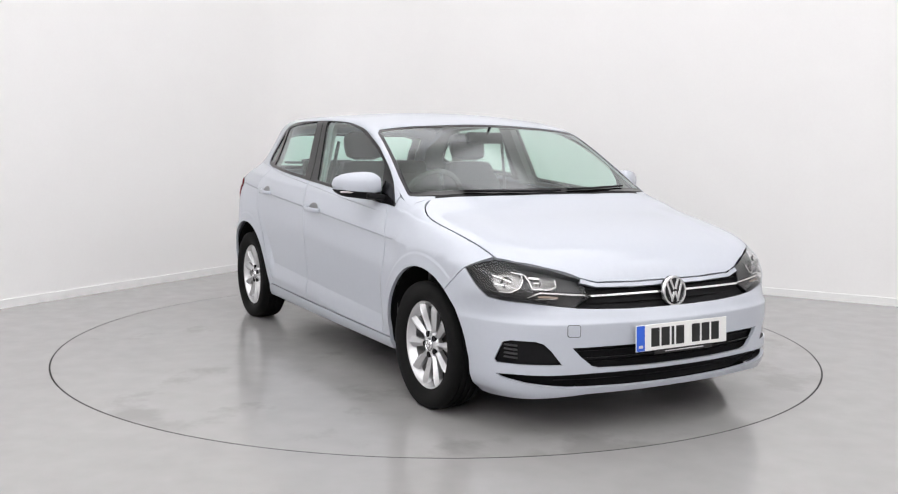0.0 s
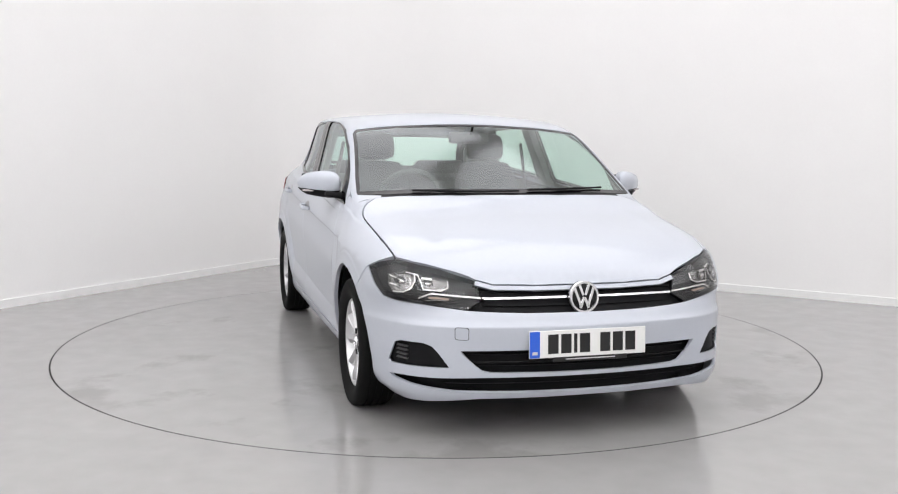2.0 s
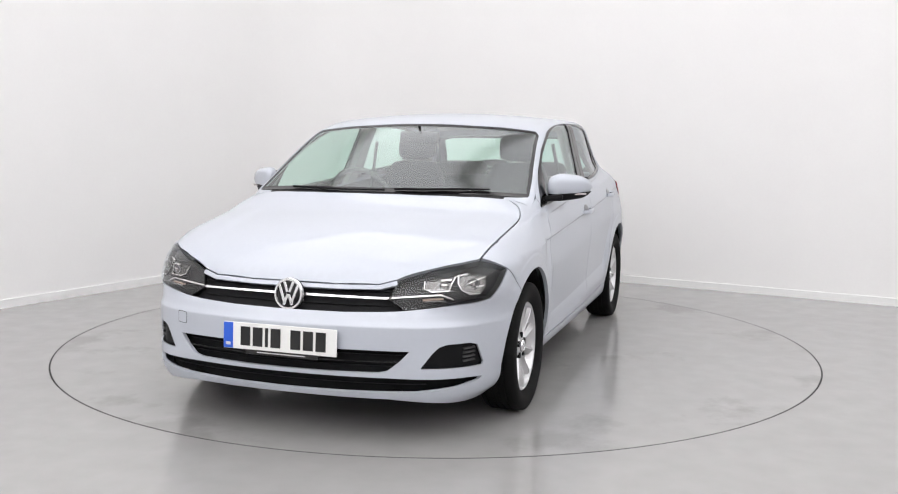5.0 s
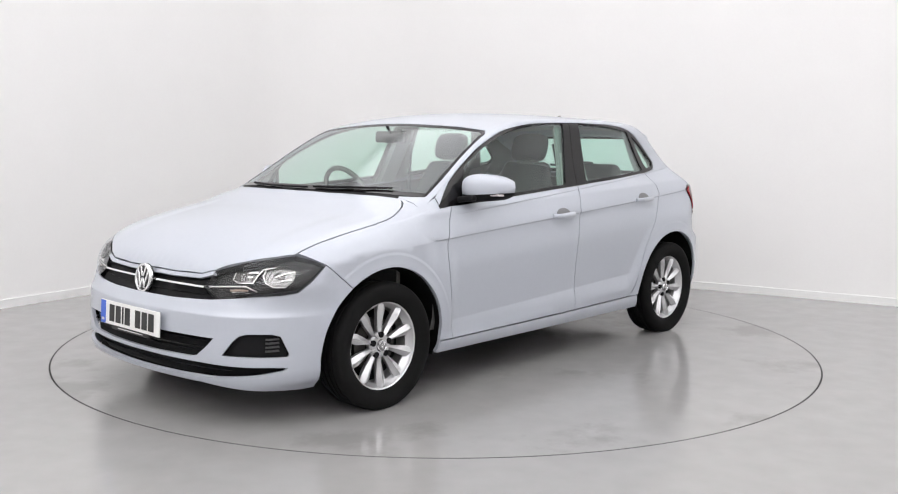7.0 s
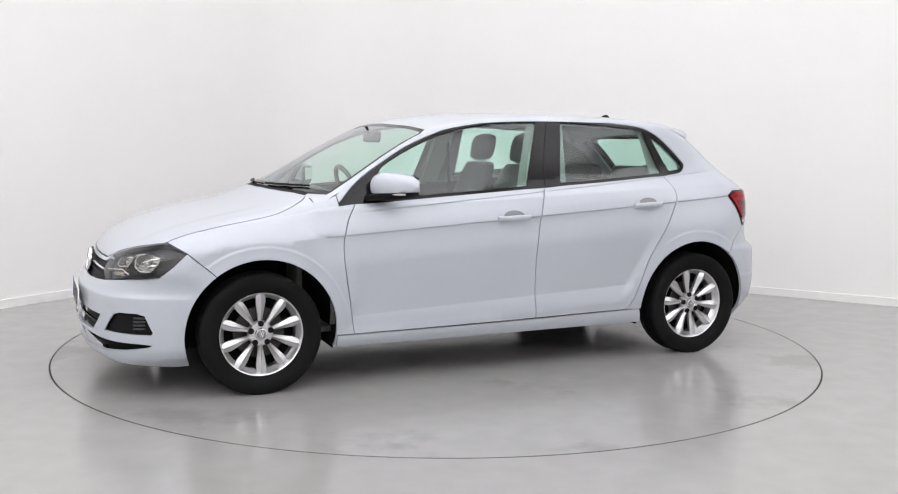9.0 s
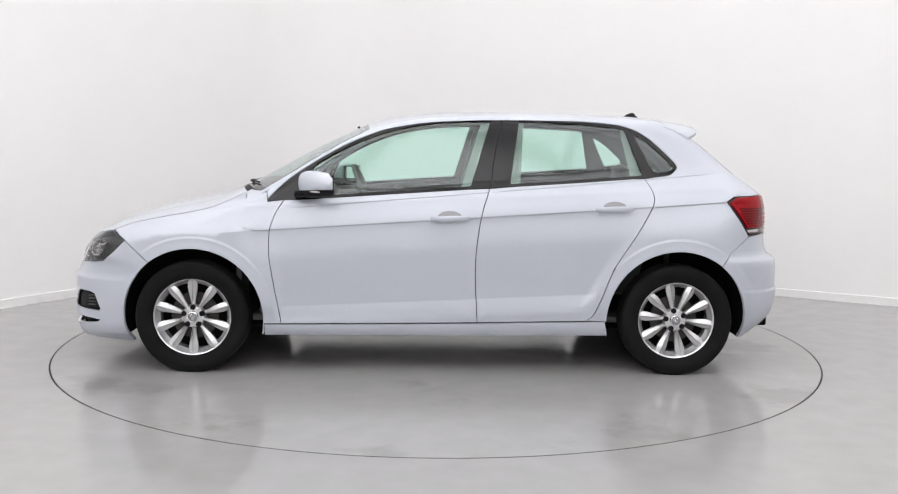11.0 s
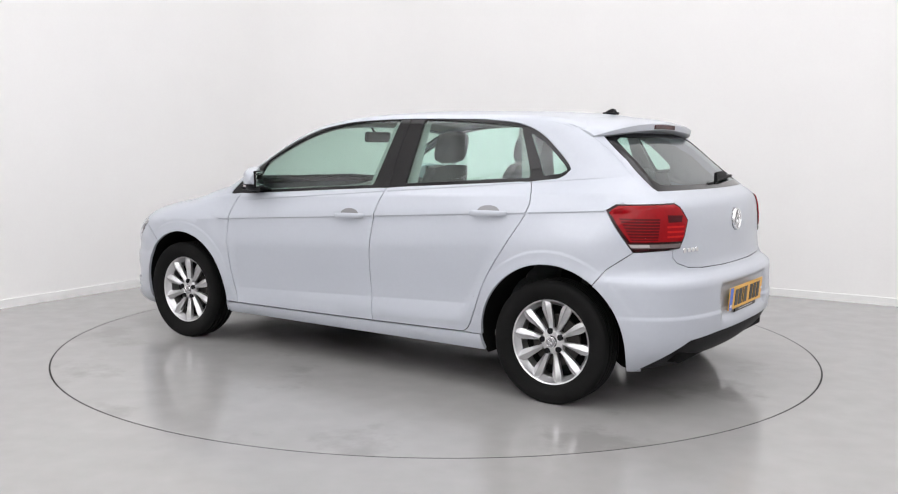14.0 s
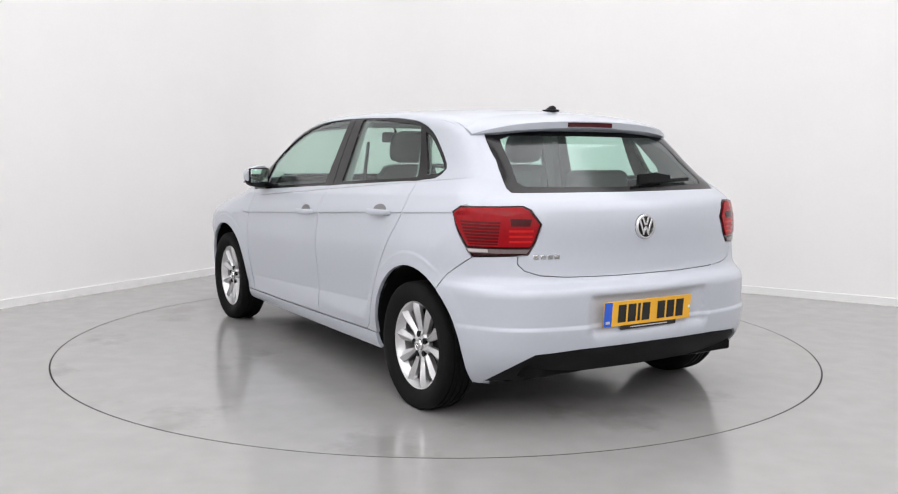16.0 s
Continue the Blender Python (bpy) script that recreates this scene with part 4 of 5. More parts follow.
def emblem(name, where, way, r, parent):
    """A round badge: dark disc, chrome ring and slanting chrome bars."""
    turn = Matrix.Translation(where) @ Vector(way).to_track_quat("Y", "Z").to_matrix().to_4x4()
    bm = bmesh.new()
    revolve(bm, [(0.0005, 0.004), (0.86 * r, 0.004), (r, 0.0), (r, -0.012)], 40)
    bm.transform(turn)
    ob = part(name, bm, GLOSSBLACK, parent, "round chrome and black emblem")
    bm = bmesh.new()
    revolve(bm, [(0.80 * r, 0.004), (0.83 * r, 0.010), (0.94 * r, 0.010), (1.0 * r, 0.002), (1.0 * r, -0.006)], 40)
    bm.transform(turn)
    part("ring", bm, BADGE, ob)
    for x, z, tilt, length in ((-0.42, -0.02, -20, 1.55), (0.42, -0.02, 20, 1.55), (-0.19, 0.44, -21, 0.85), (0.19, 0.44, 21, 0.85), (-0.15, -0.34, 21, 0.85), (0.15, -0.34, -21, 0.85)):
        bm = bmesh.new()
        box(bm, (0.17 * r, 0.006, length * r * 0.82), pose(x * r, 0.006, z * r, 0, tilt, 0) , 0.001, 1)
        bm.transform(turn)
        part("bar", bm, BADGE, ob)
    return ob


p = on_nose(0.0, 0.598)
emblem("front_emblem", (p.x + 0.016, 0, 0.592), (1, 0, 0.12), 0.068, car)


def plate(name, m, colour, mat):
    """A number plate whose writing is plain bars; its face looks along -y of its own space."""
    base = put(name, None, car)
    bpy.data.objects.remove(base)
    bm = bmesh.new()
    box(bm, (0.520, 0.005, 0.111), m, 0.0015, 1)
    ob = part(name, bm, mat, car, colour)
    bm = bmesh.new()
    box(bm, (0.044, 0.002, 0.107), m @ pose(-0.236, -0.003, 0), 0.0)
    part("blue_band", bm, BLUE, ob, "blue band", smooth=False)
    bm = bmesh.new()
    box(bm, (0.022, 0.001, 0.012), m @ pose(-0.236, -0.0046, -0.035), 0.0)
    part("mark", bm, GREYTEXT, ob, smooth=False)
    x = -0.178
    for i in range(7):
        w = 0.014 if i == 2 else 0.045
        bm = bmesh.new()
        box(bm, (w, 0.0016, 0.079), m @ pose(x + w / 2, -0.0032, 0), 0.0)
        part("bar", bm, INK, ob, smooth=False)
        x += w + (0.046 if i == 3 else 0.012)
    bm = bmesh.new()
    box(bm, (0.012, 0.002, 0.012), m @ pose(0.249, -0.0032, 0), 0.001, 1)
    part("screw_cap", bm, WHITEPLATE, ob)
    bm = bmesh.new()
    box(bm, (0.33, 0.006, 0.022), m @ pose(0.01, 0.001, -0.063), 0.001, 1)
    holder = part("holder", bm, INK, ob, "black plate holder strip")
    bm = bmesh.new()
    box(bm, (0.22, 0.001, 0.004), m @ pose(0.01, -0.0025, -0.064), 0.0)
    part("print", bm, GREYTEXT, ob, smooth=False)
    return ob


p = on_nose(0.0, 0.43)
plate("front_number_plate", pose(p.x + 0.014, -0.008, 0.416, -3, 0, 90), "white front number plate with blue band", WHITEPLATE)

# ---- the tail ----
LAMP_IN = [(0.60, 0.962), (0.575, 0.945), (0.537, 0.884), (0.565, 0.81), (0.598, 0.757)]
SEAM = [(0.640, 0.750), (0.642, 0.715), (0.615, 0.688), (0.55, 0.667), (0.43, 0.657), (0.2, 0.652), (0.0, 0.652)]
gate_half = tail_yz([(0.0, 1.300), (0.40, 1.298), (0.562, 1.285), (0.588, 1.15), (0.628, 1.03), (0.633, 1.0), (0.615, 0.967)] + LAMP_IN[1:] + SEAM)
glass_half = tail_yz([(0.0, 1.285), (0.46, 1.282), (0.549, 1.268), (0.578, 1.15), (0.618, 1.035), (0.608, 1.014), (0.3, 1.014), (0.0, 1.013)])
tailgate = panel("tailgate", [sheet(mirrored(gate_half), from_tail, holes=[mirrored(glass_half)], size=0.028, lines=[[(a, z) for a in np.linspace(-0.7, 0.7, 40)] for z in (0.93, 0.955, 0.98)])], PAINT, car)
clear_half = tail_yz([(0.0, 1.265), (0.43, 1.262), (0.495, 1.245), (0.52, 1.15), (0.552, 1.06), (0.535, 1.04), (0.3, 1.036), (0.0, 1.035)])
panel("rear_window", [sheet(mirrored(clear_half), from_tail, size=0.04, gap=0, lift=-0.005, depth=0)], GLASS, tailgate, "green-tinted rear window")
panel("rear_window_border", [sheet(mirrored(glass_half), from_tail, holes=[mirrored(clear_half)], size=0.03, gap=0.0, lift=-0.003, depth=0.004)], GLOSSBLACK, tailgate)

lamp3d = [(-1.535, 0.79, 0.928), (-1.60, 0.76, 0.962)]
lamp_side = from_side(np.array([(-1.535, 0.928), (-1.60, 0.84), (-1.668, 0.746)]))
lamp_top = from_side(np.array([(-1.575, 0.955)]))
tail_lamp = tail_uv(lamp_top) + tail_yz(LAMP_IN) + tail_uv(lamp_side[::-1])
cx = np.mean([p[0] for p in tail_lamp])
cz = np.mean([p[1] for p in tail_lamp])
red = [(cx + (a - cx) * 0.93, cz + (b - cz) * 0.90) for a, b in tail_lamp]
low_z = 0.790


def cut_below(poly, z):
    """What of an outline lies above a height."""
    out = []
    for p, q in zip(poly, poly[1:] + poly[:1]):
        if p[1] >= z:
            out.append(p)
        if (p[1] >= z) != (q[1] >= z):
            t = (z - p[1]) / (q[1] - p[1])
            out.append((p[0] + (q[0] - p[0]) * t, z))
    return out


for flip in (False, True):
    s = sheet(tail_lamp, from_tail, size=0.025, gap=0.001, lift=0.003, depth=0.02)
    lamp = panel("tail_light", [flip_y(s) if flip else s], REDDARK, car, "red tail light with clear lower strip")
    hi_part = cut_below(red, low_z)
    s = sheet(hi_part, from_tail, size=0.02, gap=0.0, lift=0.008, depth=0.006)
    panel("lens", [flip_y(s) if flip else s], REDLENS, lamp, "bright red lens")
    def at_lamp(y, z):
        return tail_yz([(y, z)])[0][0]
    def at_flank(x, z):
        return tail_uv(from_side(np.array([(x, z)])))[0][0]
    # dark ribbed field towards the flank, dark field and bright bars towards the tailgate
    dark = [(at_lamp(0.712, 0.797), 0.797), (at_lamp(0.700, 0.893), 0.893), (at_flank(-1.600, 0.893), 0.893), (at_flank(-1.655, 0.797), 0.797)]
    s = sheet(dark, from_tail, size=0.02, gap=0, lift=0.0088, depth=0.002)
    panel("ribbed_field", [flip_y(s) if flip else s], REDMID, lamp)
    dark = [(at_lamp(0.590, 0.876), 0.876), (at_lamp(0.580, 0.905), 0.905), (at_lamp(0.665, 0.908), 0.908), (at_lamp(0.665, 0.876), 0.876)]
    s = sheet(dark, from_tail, size=0.02, gap=0, lift=0.0088, depth=0.002)
    panel("dark_field", [flip_y(s) if flip else s], BRAKERED, lamp)
    for i, z in enumerate((0.805, 0.818, 0.831, 0.844, 0.857, 0.870, 0.883)):
        w = (z - 0.797) / 0.096
        a0, a1 = at_lamp(0.708 - 0.008 * w, z), at_flank(-1.650 + 0.052 * w, z)
        s = sheet([(a0, z - 0.002), (a1, z - 0.002), (a1, z + 0.002), (a0, z + 0.002)], from_tail, size=0.03, gap=0, lift=0.0105, depth=0.003)
        panel("ridge", [flip_y(s) if flip else s], REDLENS, lamp)
    for z in (0.812, 0.834, 0.856):
        a0, a1 = at_lamp(0.583 - 0.15 * (z - 0.812), z), at_lamp(0.672, z)
        s = sheet([(a0, z - 0.0045), (a1, z - 0.0045), (a1, z + 0.0045), (a0, z + 0.0045)], from_tail, size=0.03, gap=0, lift=0.0100, depth=0.003)
        panel("light_bar", [flip_y(s) if flip else s], REDBRIGHT, lamp)
    clear = tail_yz([(0.605, 0.762), (0.592, 0.780)]) + tail_uv(from_side(np.array([(-1.645, 0.780), (-1.658, 0.762)])))
    s = sheet(clear, from_tail, size=0.02, gap=0, lift=0.007, depth=0.006)
    panel("reverse_lens", [flip_y(s) if flip else s], REVERSE, lamp, "clear reversing lens")
    chip = [(at_flank(-1.655, 0.766), 0.766), (at_flank(-1.648, 0.779), 0.779), (at_lamp(0.745, 0.779), 0.779), (at_lamp(0.742, 0.766), 0.766)]
    s = sheet(chip, from_tail, size=0.02, gap=0, lift=0.0085, depth=0.003)
    panel("reflector", [flip_y(s) if flip else s], CLEARLENS, lamp)

arch_rear = from_side(np.array(arc(bx, bz, br, 127, 196, 20)))
bumper_tail = (tail_yz(SEAM[::-1][:-1] + [(0.640, 0.752), (0.598, 0.754)]) + tail_uv(from_side(np.array([(-1.668, 0.742), (-1.56, 0.66), (-1.508, 0.588)]))) + tail_uv(arch_rear)
               + tail_uv(from_side(np.array([(-1.69, 0.187)]))) + tail_yz([(0.735, 0.195), (0.66, 0.30), (0.60, 0.340), (0.4, 0.352), (0.0, 0.356)]))
tail_lines = [[(a, z) for a in np.linspace(-0.95, 0.95, 60)] for z in (0.436, 0.444, 0.452, 0.46, 0.592, 0.604, 0.616, 0.628, 0.640)]
panel("rear_bumper", [sheet(mirrored(bumper_tail), from_tail, size=0.026, gap=0.0012, depth=0.014, lines=tail_lines)], PAINT, car)
diffuser = tail_yz([(0.0, 0.354), (0.4, 0.350), (0.60, 0.338), (0.66, 0.298), (0.735, 0.193), (0.55, 0.20), (0.30, 0.225), (0.0, 0.225)])
panel("rear_diffuser", [sheet(mirrored(diffuser), from_tail, size=0.03, lift=-0.008, depth=0.03)], BLACK, car, "black plastic lower rear apron")
p = on_tail(0.0, 0.86)
emblem("rear_emblem", (p.x - 0.004, 0, 0.86), (-1, 0, 0.05), 0.056, car)
p = on_tail(0.0, 0.49)
plate("rear_number_plate", pose(p.x - 0.018, 0.035, 0.494, 4, 0, -90), "yellow rear number plate with blue band", YELLOWPLATE)
for k in range(4):
    bm = bmesh.new()
    q = on_tail(0.565 - 0.032 * k, 0.745, 0.002)
    box(bm, (0.003, 0.024, 0.020), Matrix.Translation(q) @ pose(0, 0, 0, 0, 0, -12), 0.001, 1)
    part("badge_bar", bm, CHROME, tailgate)

# roof spoiler
rings = []
for y in np.linspace(-0.60, 0.60, 49):
    e = 1 - abs(y / 0.60) ** 6
    g = min(abs(y), 0.56)
    a = on_top(-1.26, g)
    tip_x = -1.385 - 0.100 * e + 0.015 * (y / 0.6) ** 2
    tip_z = 1.336 - 0.10 * y * y - 0.03 * (1 - e)
    fall = 0.022 * (1 - e)
    rings.append([(a.x, y, a.z - 0.016 - fall), (a.x - 0.004, y, a.z + 0.0035 - fall), ((a.x * 2 + tip_x) / 3, y, (a.z * 2 + tip_z) / 3 + 0.007 - fall), ((a.x + 2 * tip_x) / 3, y, (a.z + 2 * tip_z) / 3 + 0.007 - 0.5 * fall),
                  (tip_x + 0.012, y, tip_z + 0.002), (tip_x, y, tip_z - 0.006), (tip_x + 0.004, y, tip_z - 0.036 * (0.3 + 0.7 * e)), (tip_x + 0.020, y, tip_z - 0.046 * (0.3 + 0.7 * e)), (-1.37, y, tip_z - 0.052), (-1.30, y, tip_z - 0.03 - fall)])
bm = bmesh.new()
loft(bm, rings)
spoiler = part("roof_spoiler", bm, PAINT, car, angle=35)
bm = bmesh.new()
loft(bm, [[(-1.4865 + 0.015 * (y / 0.6) ** 2 - d, y, 1.336 - 0.1 * y * y - h) for d, h in ((-0.006, 0.010), (0.001, 0.011), (0.001, 0.031), (-0.006, 0.033))] for y in np.linspace(-0.135, 0.135, 13)])
part("brake_light", bm, BRAKERED, spoiler, "dark red high brake light", smooth=False)

# aerial and rear wiper
bm = bmesh.new()
a = on_top(-1.177, 0.0)
box(bm, (0.080, 0.050, 0.012), pose(a.x, 0.0, a.z + 0.004), 0.005)
loft(bm, [[(a.x + dx * w + sh, dy * w, a.z + h) for dx, dy in ((0.036, 0.0), (0.020, 0.018), (-0.024, 0.018), (-0.034, 0.0), (-0.024, -0.018), (0.020, -0.018))] for h, w, sh in ((0.008, 1.0, 0), (0.016, 0.85, -0.003), (0.024, 0.55, -0.008), (0.029, 0.2, -0.012))])
part("roof_aerial", bm, BLACK, car)
wipe = [on_tail(y, z, h) for y, z, h in ((-0.08, 1.046, 0.016), (-0.20, 1.050, 0.020), (-0.30, 1.053, 0.016))]
bm = bmesh.new()
loft(bm, [[p + Vector((dx, 0, dz)) for dx, dz in ((-0.009, -w * 0.6), (0.009, -w), (0.010, w * 0.8), (-0.006, w))] for p, w in zip(wipe, (0.031, 0.027, 0.015))])
wiper = part("rear_wiper", bm, BLACK, car, angle=60)
bm = bmesh.new()
tube(bm, [on_tail(y, z, 0.010) for y, z in ((-0.14, 1.043), (-0.25, 1.046), (-0.36, 1.05), (-0.44, 1.052))], 0.009)
part("blade", bm, BLACK, wiper)

# windscreen wipers
for pts in (((1.075, 0.10), (1.06, 0.25), (1.02, 0.42), (0.965, 0.56)), ((1.075, -0.55 + 0.06), (1.085, -0.35), (1.085, -0.15), (1.085, 0.05))):
    bm = bmesh.new()
    pts = [(min(x, 1.09 - 0.32 * max(abs(y) - 0.2, 0) ** 1.2), y) for x, y in pts]
    line = [on_top(x + 0.002, y, 0.006) for x, y in pts]
    tube(bm, line, 0.005)
    w = part("windscreen_wiper", bm, BLACK, car)
    bm = bmesh.new()
    tube(bm, [on_top(x + 0.008, y, 0.010) for x, y in pts[:3]], 0.006)
    part("arm", bm, BLACK, w)

# door handles
for x0, x1, z, doors in ((0.030, -0.168, 0.828, front_doors), (-0.835, -1.035, 0.884, rear_doors)):
    for k, door in zip((1, -1), doors):
        rows = []
        for t in np.linspace(0, 1, 13):
            x = x0 + (x1 - x0) * t
            p = on_side(x, z - 0.002 * t)
            out = 0.006 + 0.030 * min(1, math.sin(math.pi * min(max(t, 0.0), 1.0)) * 1.8)
            hgt = 0.011 + 0.004 * math.sin(math.pi * t)
            rows.append([(x, k * (p.y + out + dy), z + 0.006 * t + dz) for dy, dz in ((0, hgt), (-0.014, hgt * 0.8), (-0.014, -hgt * 0.8), (0, -hgt), (0.005, -hgt * 0.4), (0.005, hgt * 0.5))])
        bm = bmesh.new()
        loft(bm, rows)
        handle = part("door_handle", bm, PAINT, door, angle=50)
        xm = (x0 + x1) / 2
        # Dark sheet on the door paints the shade of the hollow behind the handle.
        dish = [(xm + 0.062 * math.cos(a), z + 0.010 + 0.030 * math.sin(a)) for a in np.linspace(0, math.pi, 12)] + [(xm - 0.05, z - 0.012), (xm + 0.05, z - 0.012)]
        s = sheet(dish, from_side, size=0.015, gap=0, lift=0.0015, depth=0.003)
        panel("handle_shade", [flip_y(s) if k < 0 else s], DARKALLOY, door)

# door mirrors
for k, door in zip((1, -1), front_doors):
    def lobe(sx, sy, sz, c, zlo=-1.0, zhi=1.0):
        rings = []
        for u in np.linspace(-1, 1, 15):
            q = (1 - abs(u) ** 2.6) ** 0.5 + 0.02
            ring = []
            for a in np.linspace(0, 2 * math.pi, 24, endpoint=False):
                cx_, sz_ = math.cos(a), math.sin(a)
                r = 1 / (abs(cx_) ** 3.0 + abs(sz_) ** 3.0) ** (1 / 3.0)
                x = max(cx_ * r, -0.55) * sx * q
                z = sz_ * r * q
                ring.append((c[0] + x - 0.075 * u, k * (c[1] + u * sy), c[2] + min(max(z, zlo), zhi) * sz * (1 - 0.22 * u)))
            rings.append(ring)
        return rings
    bm = bmesh.new()
    loft(bm, lobe(0.070, 0.105, 0.064, (0.615, 0.890, 1.002), -0.50, 1.0))
    mirror = part("door_mirror", bm, PAINT, car, "silver door mirror with black base")
    bm = bmesh.new()
    loft(bm, lobe(0.067, 0.102, 0.064, (0.613, 0.889, 0.993), -0.92, -0.3))
    part("lower_shell", bm, BLACK, mirror)
    bm = bmesh.new()
    box(bm, (0.12, 0.14, 0.030), pose(0.688, k * 0.800, 0.944, k * 8, 0, k * 10), 0.012)
    part("arm", bm, BLACK, mirror)
    bm = bmesh.new()
    box(bm, (0.016, 0.188, 0.098), pose(0.578, k * 0.888, 1.003, 0, 0, k * 32), 0.007)
    part("bezel", bm, BLACK, mirror)
    bm = bmesh.new()
    box(bm, (0.004, 0.165, 0.080), pose(0.5695, k * 0.888, 1.004, 0, 0, k * 32), 0.0015, 1)
    part("glass", bm, MIRROR, mirror, "mirror glass")
    bm = bmesh.new()
    box(bm, (0.03, 0.085, 0.011), pose(0.623, k * 0.935, 0.966, 0, 0, k * 38), 0.004)
    part("indicator", bm, CLEARLENS, mirror)


# ---- wheels ----
def wheel(m):
    bm = bmesh.new()
    # rim lip and barrel
    revolve(bm, [(0.176, 0.030), (0.192, 0.050), (0.197, 0.064), (0.203, 0.068), (0.207, 0.064), (0.207, 0.045), (0.200, 0.030)], 72)
    revolve(bm, [(0.001, 0.048), (0.034, 0.052), (0.056, 0.047), (0.062, 0.036), (0.062, 0.015)], 40)
    spokes = []
    for s in range(10):
        a0 = 2 * math.pi * s / 10 + math.radians(18)
        rings = []
        for r, w, yf in ((0.040, 0.0090, 0.050), (0.075, 0.0110, 0.050), (0.11, 0.0170, 0.055), (0.14, 0.0222, 0.060), (0.158, 0.0245, 0.063), (0.178, 0.0232, 0.064), (0.197, 0.0175, 0.061)):
            ring = []
            for o, dy in ((-0.92, -0.036), (-1.0, -0.013), (-0.10, -0.001), (0.0, 0.002), (0.10, -0.003), (1.0, -0.017), (0.92, -0.036)):
                t = o * w
                ring.append((r * math.cos(a0) - t * math.sin(a0), yf + dy, r * math.sin(a0) + t * math.cos(a0)))
            rings.append(ring)
        spokes.append(rings)
    ob = part("wheel", bm, ALLOY, car, "ten-spoke silver alloy wheel", angle=22)
    for rings in spokes:
        bm = bmesh.new()
        loft(bm, rings)
        part("spoke", bm, ALLOY, ob, angle=15)
    bm = bmesh.new()
    revolve(bm, [(0.200, 0.050), (0.186, 0.020), (0.180, -0.07), (0.205, -0.085)], 48)
    part("rim_barrel", bm, BARREL, ob)
    bm = bmesh.new()
    prof = [(0.198, 0.056), (0.206, 0.072), (0.214, 0.076), (0.235, 0.090), (0.262, 0.092), (0.281, 0.090), (0.290, 0.084), (0.2955, 0.072), (0.2962, 0.060)]
    for y in (0.045, 0.015, -0.015, -0.045):
        prof += [(0.2968, y + 0.005), (0.290, y + 0.004), (0.290, y - 0.004), (0.2968, y - 0.005)]
    prof += [(0.2935, -0.060), (0.289, -0.074), (0.262, -0.092), (0.21, -0.085), (0.198, -0.07)]
    revolve(bm, prof, 72)
    part("tyre", bm, RUBBER, ob, "black rubber tyre")
    bm = bmesh.new()
    revolve(bm, [(0.02, 0.004), (0.125, 0.004), (0.125, -0.012), (0.02, -0.012)], 40)
    part("brake_disc", bm, IRON, ob)
    # Plain black disc stands in for the shade deep behind the spokes.
    bm = bmesh.new()
    revolve(bm, [(0.001, -0.03), (0.178, -0.03)], 40)
    part("shade_disc", bm, LINER, ob)
    bm = bmesh.new()
    revolve(bm, [(0.001, 0.060), (0.022, 0.0605), (0.028, 0.058), (0.030, 0.052)], 28)
    cap = part("hub_cap", bm, DARKALLOY, ob, "dark round hub cap")
    bm = bmesh.new()
    revolve(bm, [(0.022, 0.060), (0.0235, 0.0625), (0.0265, 0.0615), (0.029, 0.056)], 28)
    part("ring", bm, CHROME, cap)
    for x, z, tilt, size in ((-0.009, 0.0, -20, 0.032), (0.009, 0.0, 20, 0.032), (-0.004, 0.010, -21, 0.016), (0.004, 0.010, 21, 0.016), (-0.0035, -0.008, 21, 0.017), (0.0035, -0.008, -21, 0.017)):
        bm = bmesh.new()
        box(bm, (0.0038, 0.003, size), pose(x, 0.061, z, 0, tilt, 0), 0.0008, 1)
        part("bar", bm, CHROME, cap)
    for s in range(5):
        a = 2 * math.pi * s / 5 + math.radians(90)
        bm = bmesh.new()
        cyl(bm, 0.0145, 0.012, Matrix.Translation((0.050 * math.cos(a), 0.0475, 0.050 * math.sin(a))) @ pose(0, 0, 0, 90, 0, 0), 12)
        part("wheel_bolt", bm, BLACK, ob)
    ob.matrix_basis = m
    return ob


HUB = 0.2930
w1 = wheel(pose(1.282, 0.765, HUB, 0, 0, 0))
for x, y, spin, turn in ((-1.282, 0.765, 11, 0), (1.282, -0.765, 24, 180), (-1.282, -0.765, 5, 180)):
    copy_thing(w1, pose(x, y, HUB, 0, 0, turn) @ pose(0, 0, 0, 0, spin, 0))

# wheel housings and floor pan
for (ax_, az_, ar_) in ARCHES:
    for k in (1, -1):
        bm = bmesh.new()
        edge = arc(ax_, az_, ar_ + 0.008, -16, 196, 36)
        skin = from_side(np.array(edge))[:, 1] - 0.016
        rings = []
        for y, grow in ((0.835, 0.0), (0.62, 0.02), (0.50, 0.02)):
            rings.append([bm.verts.new((ax_ + (x - ax_) * (1 + grow), k * min(y, d), az_ + (z - az_) * (1 + grow))) for (x, z), d in zip(edge, skin)])
        for a, b in zip(rings, rings[1:]):
            for i in range(len(a) - 1):
                bm.faces.new((a[i], a[i + 1], b[i + 1], b[i]))
        bm.faces.new(rings[-1])
        part("wheel_housing", bm, LINER, car, "black wheel housing liner")
bm = bmesh.new()
box(bm, (1.80, 1.42, 0.05), pose(0.0, 0, 0.225), 0.01)
box(bm, (0.60, 0.98, 0.05), pose(1.30, 0, 0.205), 0.01)
